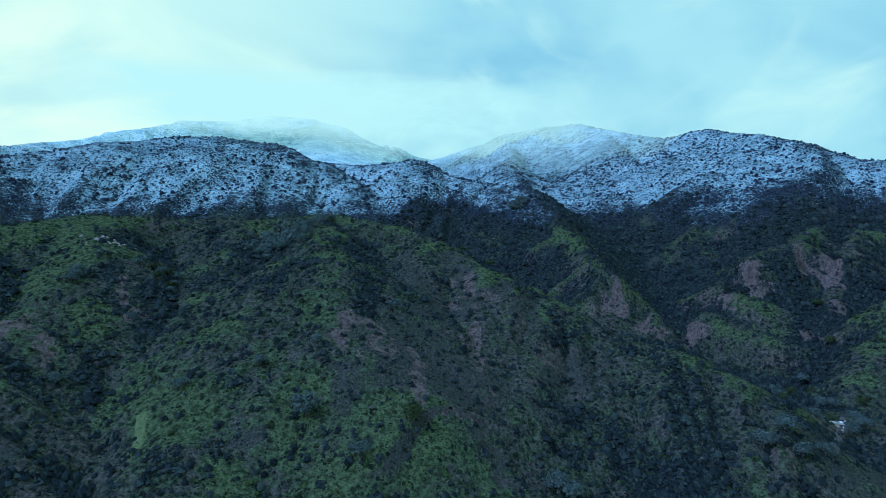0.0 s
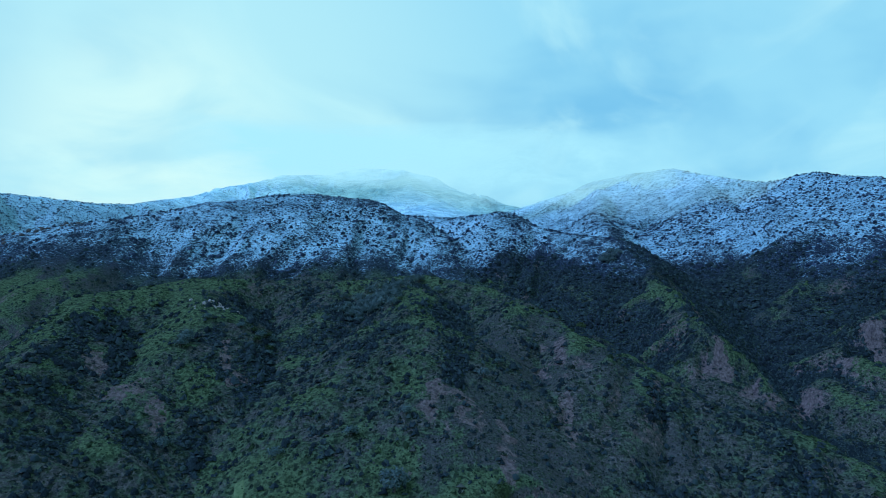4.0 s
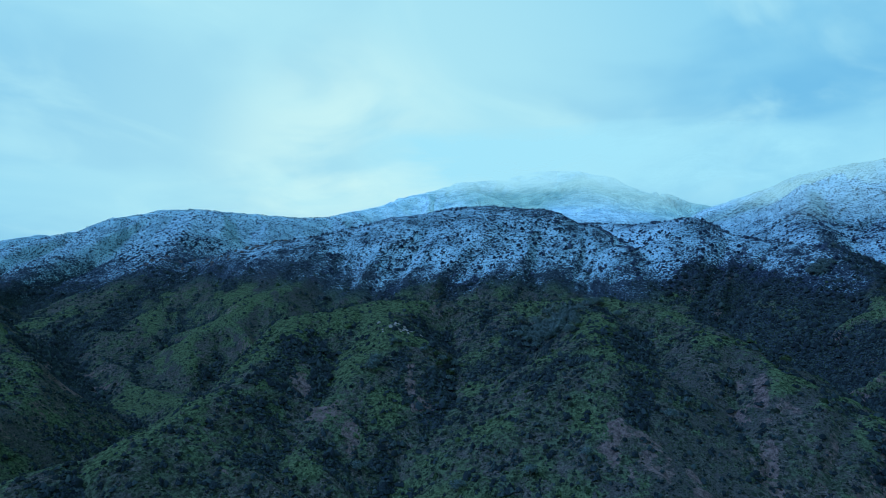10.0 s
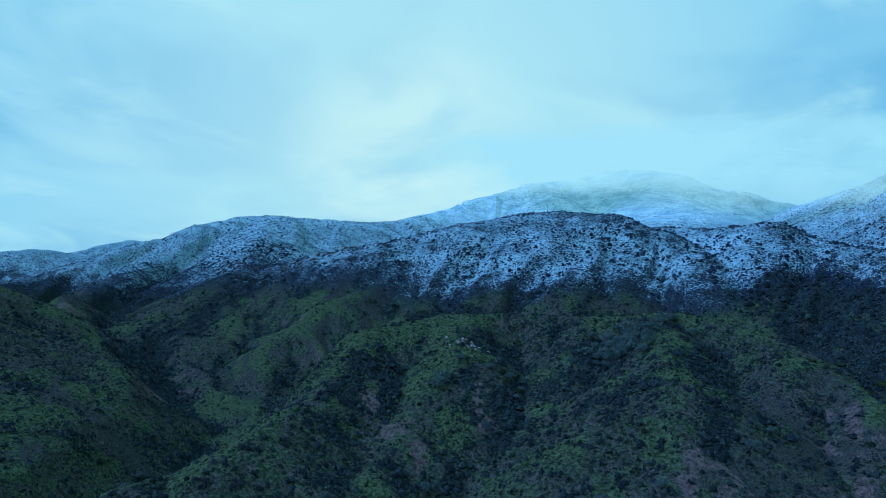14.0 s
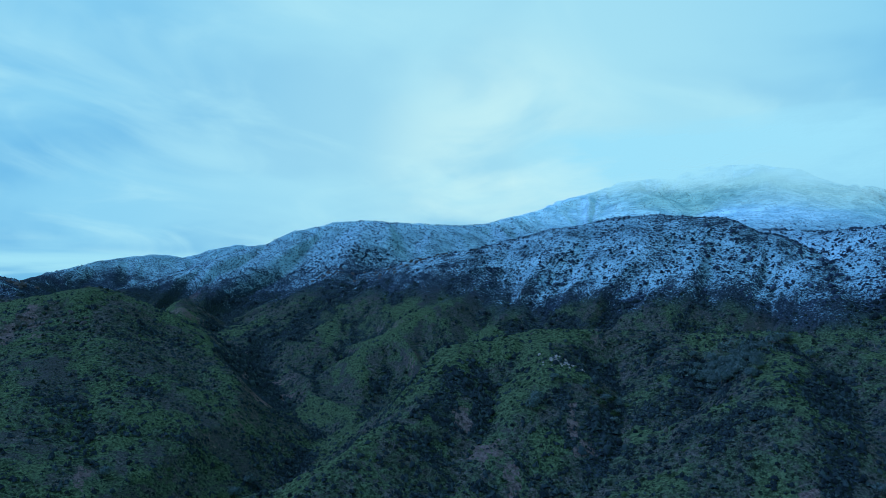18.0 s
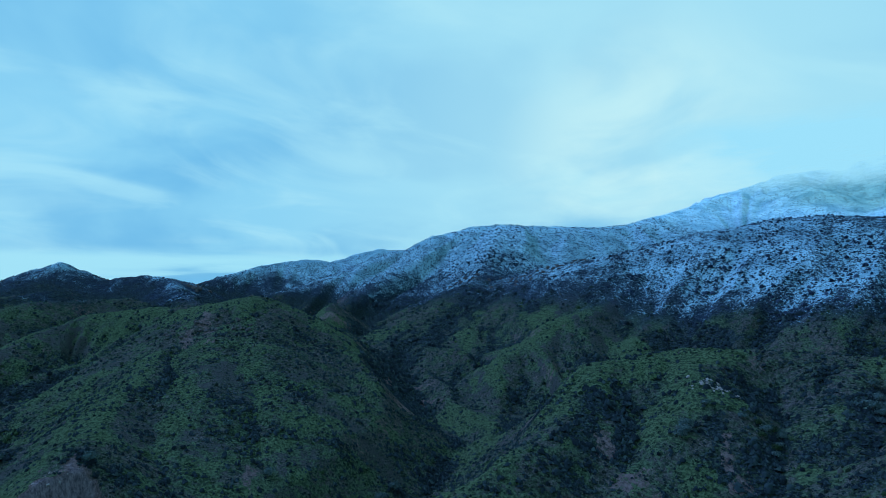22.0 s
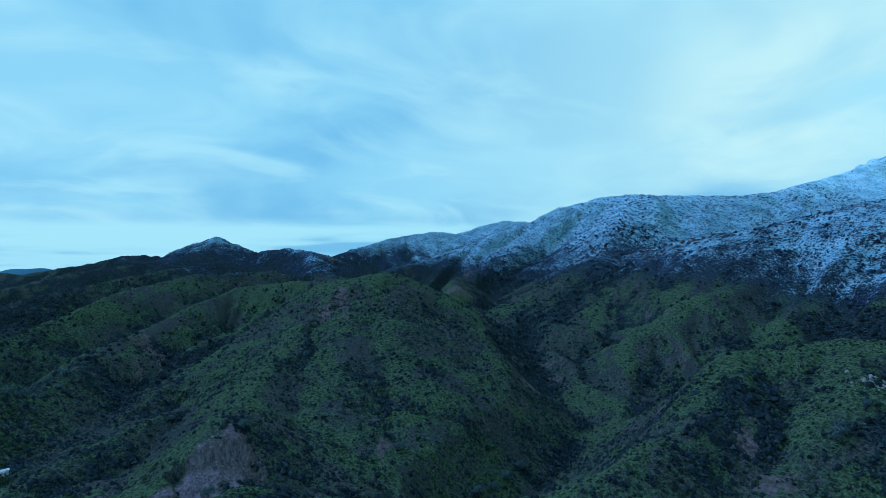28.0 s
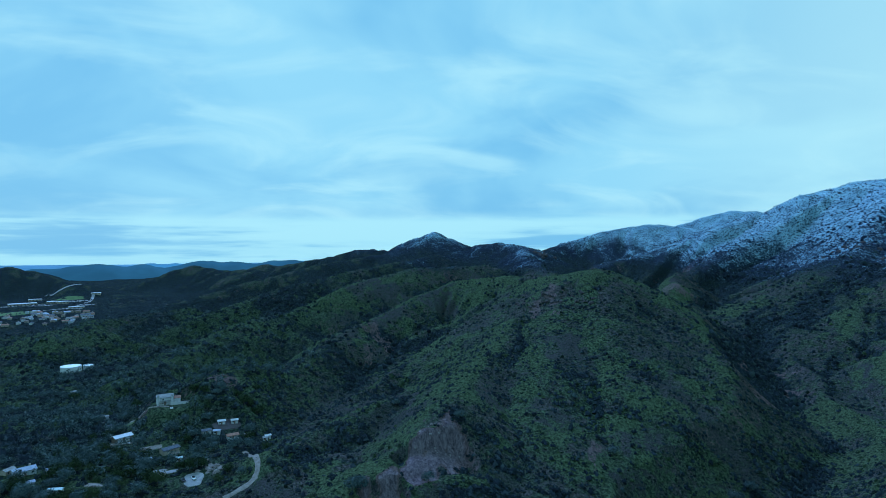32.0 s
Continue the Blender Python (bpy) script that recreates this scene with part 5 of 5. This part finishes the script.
def outcrop(x, y, n, spread, size, material, label, turn=0.0, stretch=1.0):
    rnd = random.Random(int(abs(x) + abs(y)))
    root = base_at("rock_outcrop", x, y, height(x, y), 0)
    c, s = math.cos(radians(turn)), math.sin(radians(turn))
    for k in range(n):
        u, v = rnd.gauss(0, spread * stretch / 2), rnd.gauss(0, spread / 2)
        px, py = c * u - s * v, s * u + c * v
        r = size * (0.5 + rnd.random())
        b = part("boulder", boulder(r, k * 3.7, 0.6 + 0.4 * rnd.random()), material, root)
        b.location = (px, py, height(x + px, y + py) - root.location.z - r * 0.1)
        b.rotation_euler = (rnd.random() * 0.5, rnd.random() * 0.5, rnd.random() * 6)
    return tagged(root, label, "rocks")


outcrop(-188, 343, 34, 8, 1.0, ROCK, "pale broken rock outcrop on a grassy rib", 20, 1.6)
outcrop(-187, 336, 9, 6, 0.9, ROCK, "scattered pale boulders below a rock outcrop", 60, 1.5)
outcrop(-612, 178, 40, 12, 1.9, DARK_ROCK, "dark rocky rib on a green hillside", 58, 4.2)
for lx, ly in ((-800, 662), (-750, 670), (-690, 675), (-634, 680), (-588, 698)):
    outcrop(lx, ly, 14, 14, 2.4, DARK_ROCK, "dark rock ledge showing through thin snow", 35, 3.5)
outcrop(-355, 34, 14, 10, 0.7, ROCK, "pale boulders along the lip of a bare bluff", 60, 2.0)
outcrop(-363, -94, 22, 5, 1.3, ROCK, "pale rock pile beside a paved yard", 20, 2.0)
outcrop(310, 600, 24, 24, 1.5, DARK_ROCK, "reddish crumbling cliff rocks on the canyon wall", 80, 1.4)
outcrop(359, 555, 24, 20, 1.5, DARK_ROCK, "weathered cliff blocks on the canyon wall", 100, 1.6)
outcrop(-1400, 392, 18, 24, 4.0, DARK_ROCK, "dark cliff band on a distant hilltop", 100, 1.5)

# ---- trees ----


def crown_mesh(name, wide, tall, clumps, seed, material):
    rng = np.random.default_rng(seed)
    vs, ts, base = [], [], 0
    for k in range(clumps):
        a, el = rng.random() * 6.28, np.arcsin(rng.random() * 1.3 - 0.3)
        rad = 0.55 + 0.5 * rng.random()
        c = np.array([math.cos(a) * math.cos(el) * wide / 2 * rad, math.sin(a) * math.cos(el) * wide / 2 * rad, tall * (0.52 + 0.42 * math.sin(el) * rad)])
        for m in range(13):
            o = c + (rng.random(3) - 0.5) * wide * 0.24
            d = rng.normal(size=(3, 3))
            n = (o - np.array([0, 0, tall * 0.45])) / wide
            n /= np.linalg.norm(n) + 1e-6
            d -= 0.8 * (d @ n)[:, None] * n
            tri = o + d / np.linalg.norm(d, axis=1)[:, None] * wide * (0.035 + 0.05 * rng.random())
            vs.append(tri); ts.append(np.array([[0, 1, 2]]) + base); base += 3
    me = stuff_mesh(name, np.vstack(vs), np.vstack(ts), material)
    return me


def trunk_bm(tall, wide, seed):
    rnd = random.Random(seed)
    bm = tube(0.045 * wide, 0.022 * wide, -0.6, tall * 0.5, 8)
    for k in range(5):
        a = k * 1.26 + rnd.random()
        m = Matrix.Translation((0, 0, tall * (0.25 + 0.06 * k))) @ Matrix.Rotation(a, 4, "Z") @ Matrix.Rotation(0.9, 4, "Y")
        bmesh.ops.create_cone(bm, cap_ends=True, segments=6, radius1=0.02 * wide, radius2=0.006 * wide, depth=wide * 0.42, matrix=m @ Matrix.Translation((0, 0, wide * 0.21)))
    return bm


def tree_model(kind, seed):
    root = new("tree")
    mat = (TREE_LEAF, TREE_LEAF, LIVE_OAK, GREEN_BRUSH)[kind]
    part("trunk", trunk_bm(0.85, 1.0, seed), BARK, root)
    c = crown_mesh("crown", 1.0, 0.85, 70, seed, mat)
    c.parent = root
    return tagged(root, ("dark evergreen oak with a dense rounded crown", "large dark oak standing alone on a slope",
                         "yellow-green tree with a loose crown", "fresh green tree among houses")[kind], "tree", "oaks and canyon trees")


MODELS = [[tree_model(k, 10 * k + j) for j in range(3)] for k in range(4)]
USED = set()


def tree(x, y, size, kind, rnd=random.Random(5)):
    j = rnd.randrange(3)
    m = Matrix.Translation((x, y, height(x, y))) @ Matrix.Rotation(rnd.random() * 6.28, 4, "Z")
    k = (kind, j)
    if k not in USED:
        USED.add(k)
        ob = MODELS[kind][j]
        ob.matrix_world = m
    else:
        ob = copy_thing(MODELS[kind][j], m)
    ob.scale = (size * (0.85 + 0.3 * rnd.random()), size * (0.85 + 0.3 * rnd.random()), size * (0.8 + 0.25 * rnd.random()))


def grove(cx, cy, spread, n, lo, hi, kinds, seed):
    rnd = random.Random(seed)
    for _ in range(n):
        x, y, size, kind = cx + rnd.gauss(0, spread), cy + rnd.gauss(0, spread), lo + (hi - lo) * rnd.random(), rnd.choice(kinds)
        if not cleared(x, y):
            tree(x, y, size, kind)


TREES = [
    (-51, 225, 11, 1), (-11, 222, 9, 2), (42, 221, 10, 1), (47, 219, 10, 0), (-74, 245, 6, 0), (-102, 235, 7, 0),
    (-150, 234, 6, 0), (-28, 206, 8, 1), (-53, 255, 5, 0), (-177, 293, 7, 0), (-97, 402, 8, 0), (-105, 392, 9, 0),
    (-82, 366, 8, 0), (-114, 396, 8, 0), (-83, 408, 8, 0), (-78, 420, 8, 0), (-93, 372, 8, 0), (-118, 384, 7, 0),
    (-179, 298, 8, 0), (-177, 289, 7, 0), (-180, 319, 5, 0), (-63, 408, 6, 0), (-125, 397, 6, 0), (-95, 368, 7, 0),
    (-82, 354, 7, 0), (-17, 310, 5, 0), (30, 388, 7, 2), (-23, 291, 6, 0), (81, 731, 9, 0), (87, 736, 10, 0),
    (94, 741, 10, 0), (129, 959, 9, 0), (141, 1000, 8, 0), (84, 729, 9, 0), (89, 732, 10, 0), (96, 735, 10, 0),
    (102, 738, 9, 0), (88, 727, 8, 0), (94, 729, 8, 0), (300, 485, 9, 2), (268, 420, 8, 2), (233, 392, 8, 0),
    (140, 246, 9, 0), (128, 241, 9, 0), (185, 298, 7, 0), (197, 291, 9, 0), (206, 296, 9, 0), (141, 237, 9, 0),
    (152, 240, 7, 1), (-366, 50, 8, 0), (-318, 27, 8, 0), (-309, -8, 9, 0), (-306, -12, 9, 0), (-450, 14, 6, 0),
    (-365, 146, 7, 0), (-420, 139, 6, 0), (-367, 239, 8, 0), (-355, 220, 8, 0), (-346, 204, 8, 0), (-291, 199, 9, 0),
    (-341, 190, 9, 0),
]
for tx, ty, tsize, tkind in TREES:
    tree(tx, ty, tsize, tkind)
grove(-108, 372, 9, 20, 5, 8, (0, 0, 1), 20)
grove(-92, 392, 7, 14, 5, 8, (0,), 19)
grove(-152, 328, 6, 10, 4, 6, (0, 0, 3), 18)
grove(-385, -135, 26, 40, 5, 10, (0, 0, 0, 3, 2), 21)
grove(-400, -108, 20, 16, 5, 9, (0, 0, 3), 28)
grove(-440, -172, 18, 14, 5, 9, (0, 0, 3), 29)
grove(-372, -165, 22, 18, 6, 10, (0, 0, 3, 2), 30)
grove(-430, -120, 22, 24, 5, 9, (0, 0, 3), 22)
grove(-345, -150, 26, 32, 6, 11, (0, 0, 0, 3, 2), 23)
grove(-520, -200, 50, 24, 5, 9, (0, 0, 3), 24)
grove(-330, -190, 24, 20, 6, 11, (0, 0, 3), 25)
grove(195, 320, 22, 16, 5, 9, (0, 0, 2), 26)


def woodland(spots, label):
    """Valley oaks standing too close to count, as one mass of small leaf clumps."""
    rng = np.random.default_rng(31)
    c, size, mid = [], [], []
    for x, y, sx, sy, n in spots:
        px, py = x + rng.normal(size=n) * sx, y + rng.normal(size=n) * sy
        r = 2.0 + 2.6 * rng.random(n)
        k = 14
        a, el = rng.random((n, k)) * 6.28, np.arcsin(rng.random((n, k)) * 1.2 - 0.2)
        q = 0.6 + 0.4 * rng.random((n, k))
        open_sky = ~cleared(px, py)
        px, py, r, a, el, q = px[open_sky], py[open_sky], r[open_sky], a[open_sky], el[open_sky], q[open_sky]
        pz = in_grid(GZ, px, py)
        cc = np.stack([px[:, None] + r[:, None] * q * np.cos(a) * np.cos(el), py[:, None] + r[:, None] * q * np.sin(a) * np.cos(el),
                       pz[:, None] + r[:, None] * (0.75 + 0.8 * q * np.sin(el))], -1)
        c.append(cc.reshape(-1, 3)); size.append(np.repeat(r, k)); mid.append(np.repeat(np.stack([px, py, pz + 0.5 * r], -1), k, 0))
    c, size, mid = np.repeat(np.vstack(c), 7, 0), np.repeat(np.concatenate(size), 7), np.repeat(np.vstack(mid), 7, 0)
    c = c + (rng.random(c.shape) - 0.5) * size[:, None] * 0.9
    d = rng.normal(size=(len(c), 3, 3))
    n = (c - mid) / size[:, None]
    n /= np.linalg.norm(n, axis=1)[:, None] + 1e-6
    d -= 0.8 * np.einsum("ijk,ik->ij", d, n)[..., None] * n[:, None]
    tri = c[:, None] + d / np.linalg.norm(d, axis=2)[..., None] * (size * (0.14 + 0.14 * rng.random(len(c))))[:, None, None]
    tagged(stuff_mesh("oak_woodland", tri.reshape(-1, 3), np.arange(len(c) * 3).reshape(-1, 3), TREE_LEAF), label, "trees", kind="stuff")


woodland([(-470, -200, 40, 30, 110), (-560, -260, 60, 40, 150), (-700, -330, 80, 50, 170), (-520, -110, 30, 20, 50), (-650, -180, 60, 40, 110),
          (-880, -330, 90, 60, 170), (-1050, -450, 90, 70, 160), (-380, -190, 26, 26, 60), (-395, -135, 30, 28, 70), (-430, -160, 26, 26, 50), (-100, 385, 14, 16, 26)],
         "dense dark oak woodland along the valley floor")

# ---- parked cars ----


def car(x, y, turn, paint, label):
    root = base_at("car", x, y, height(x, y), turn)
    part("body", block(-2.2, 2.2, -0.9, 0.9, 0.35, 0.95, 0.12), paint, root)
    part("cabin", block(-1.2, 1.0, -0.75, 0.75, 0.9, 1.5, 0.2), GLASS, root, "dark glazed cabin")
    for ax in (-1.4, 1.4):
        for ay in (-0.85, 0.85):
            bm = tube(0.33, 0.33, -0.1, 0.1, 14)
            wh = part("wheel", bm, RUBBER, root)
            wh.rotation_euler, wh.location = (math.pi / 2, 0, 0), (ax, ay, 0.33)
    return tagged(root, label, "car", "parked cars")


car(200, 303, 40, CAR_PAINT[0], "white car parked in a canyon clearing")
car(191, 292, 100, CAR_PAINT[2], "silver car parked beside a trailer home")
car(-351, -101, 30, CAR_PAINT[0], "white car parked in a paved yard")
car(-349, -106, 35, CAR_PAINT[1], "dark car parked in a paved yard")
car(-411, -160, 100, CAR_PAINT[2], "silver car parked beside a barn")
car(-436, -140, 20, CAR_PAINT[0], "white car parked by a large house")

# ---- glowing cloud and haze sheets before the peaks ----


def cloud_haze_material():
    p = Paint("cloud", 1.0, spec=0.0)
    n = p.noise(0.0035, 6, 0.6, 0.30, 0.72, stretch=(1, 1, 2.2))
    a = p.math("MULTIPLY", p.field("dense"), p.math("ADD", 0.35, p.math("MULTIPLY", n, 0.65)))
    # glows in the sky's colour: scattered light and haze are put into emission
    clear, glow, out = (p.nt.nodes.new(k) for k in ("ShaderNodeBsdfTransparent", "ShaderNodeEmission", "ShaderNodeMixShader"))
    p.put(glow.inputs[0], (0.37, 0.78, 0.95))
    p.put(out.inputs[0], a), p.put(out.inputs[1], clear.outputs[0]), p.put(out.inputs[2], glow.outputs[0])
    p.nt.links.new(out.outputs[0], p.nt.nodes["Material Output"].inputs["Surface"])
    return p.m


CLOUD_HAZE = cloud_haze_material()


def cloud_haze_sheet(dist, az0, az1, z0, z1, dense, label, bulge=90.0):
    """A soft glowing veil of cloud and haze, on an arc round the viewpoint."""
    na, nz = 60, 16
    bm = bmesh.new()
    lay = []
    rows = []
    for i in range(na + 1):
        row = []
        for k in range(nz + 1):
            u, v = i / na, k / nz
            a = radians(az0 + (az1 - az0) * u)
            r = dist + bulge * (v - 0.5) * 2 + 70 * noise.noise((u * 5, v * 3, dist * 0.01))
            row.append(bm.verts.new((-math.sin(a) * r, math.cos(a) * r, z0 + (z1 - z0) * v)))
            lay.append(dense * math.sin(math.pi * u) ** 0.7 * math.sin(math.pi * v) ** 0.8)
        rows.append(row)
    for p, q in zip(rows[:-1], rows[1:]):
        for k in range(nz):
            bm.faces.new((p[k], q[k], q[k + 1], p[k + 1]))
    me = bpy.data.meshes.new("cloud_haze_sheet")
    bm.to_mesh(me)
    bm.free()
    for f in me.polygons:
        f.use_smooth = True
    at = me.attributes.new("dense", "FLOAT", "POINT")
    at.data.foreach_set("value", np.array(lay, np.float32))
    me.materials.append(CLOUD_HAZE)
    return tagged(new("cloud_haze_sheet", me), label, "cloud", kind="structure")


cloud_haze_sheet(2080, -2, 33, 350, 700, 1.9, "pale cloud hanging over the snowy summit", 260)
# haze over the range, added as a faint glowing sheet
cloud_haze_sheet(1240, -32, 2, 190, 430, 0.35, "glowing sheet painting haze along the snowy range", 20)
cloud_haze_sheet(1500, -14, 14, 250, 470, 1.25, "thin mist between the snowy peaks", 60)

# ---- distance ----


def far_hills(name, dist, az0, az1, low, high, colour, seed, label):
    """Backdrop hills on the horizon, with distance haze put into their blue colour."""
    m = Paint(name, 1.0, spec=0.0)
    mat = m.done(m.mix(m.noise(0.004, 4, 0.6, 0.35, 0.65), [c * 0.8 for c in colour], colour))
    bm = bmesh.new()
    rows, n = [], 260
    for i in range(n + 1):
        a = radians(az0 + (az1 - az0) * i / n)
        h = low + (high - low) * max(0.0, 0.5 + noise.fractal((i / n * 9 + seed, seed, 0), 1.0, 2.0, 5) * 0.75)
        rows.append([bm.verts.new((-math.sin(a) * r, math.cos(a) * r, z)) for r, z in ((dist - 380, -80), (dist - 120, h * 0.55 - 20), (dist, h), (dist + 250, -80))])
    for p, q in zip(rows[:-1], rows[1:]):
        for k in range(3):
            bm.faces.new((p[k], q[k], q[k + 1], p[k + 1]))
    bmesh.ops.recalc_face_normals(bm, faces=bm.faces[:])
    me = bpy.data.meshes.new(name)
    bm.to_mesh(me)
    bm.free()
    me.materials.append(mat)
    for f in me.polygons:
        f.use_smooth = True
    return tagged(new(name, me), label, "hills", kind="structure")


# each farther layer is painted paler and bluer for haze
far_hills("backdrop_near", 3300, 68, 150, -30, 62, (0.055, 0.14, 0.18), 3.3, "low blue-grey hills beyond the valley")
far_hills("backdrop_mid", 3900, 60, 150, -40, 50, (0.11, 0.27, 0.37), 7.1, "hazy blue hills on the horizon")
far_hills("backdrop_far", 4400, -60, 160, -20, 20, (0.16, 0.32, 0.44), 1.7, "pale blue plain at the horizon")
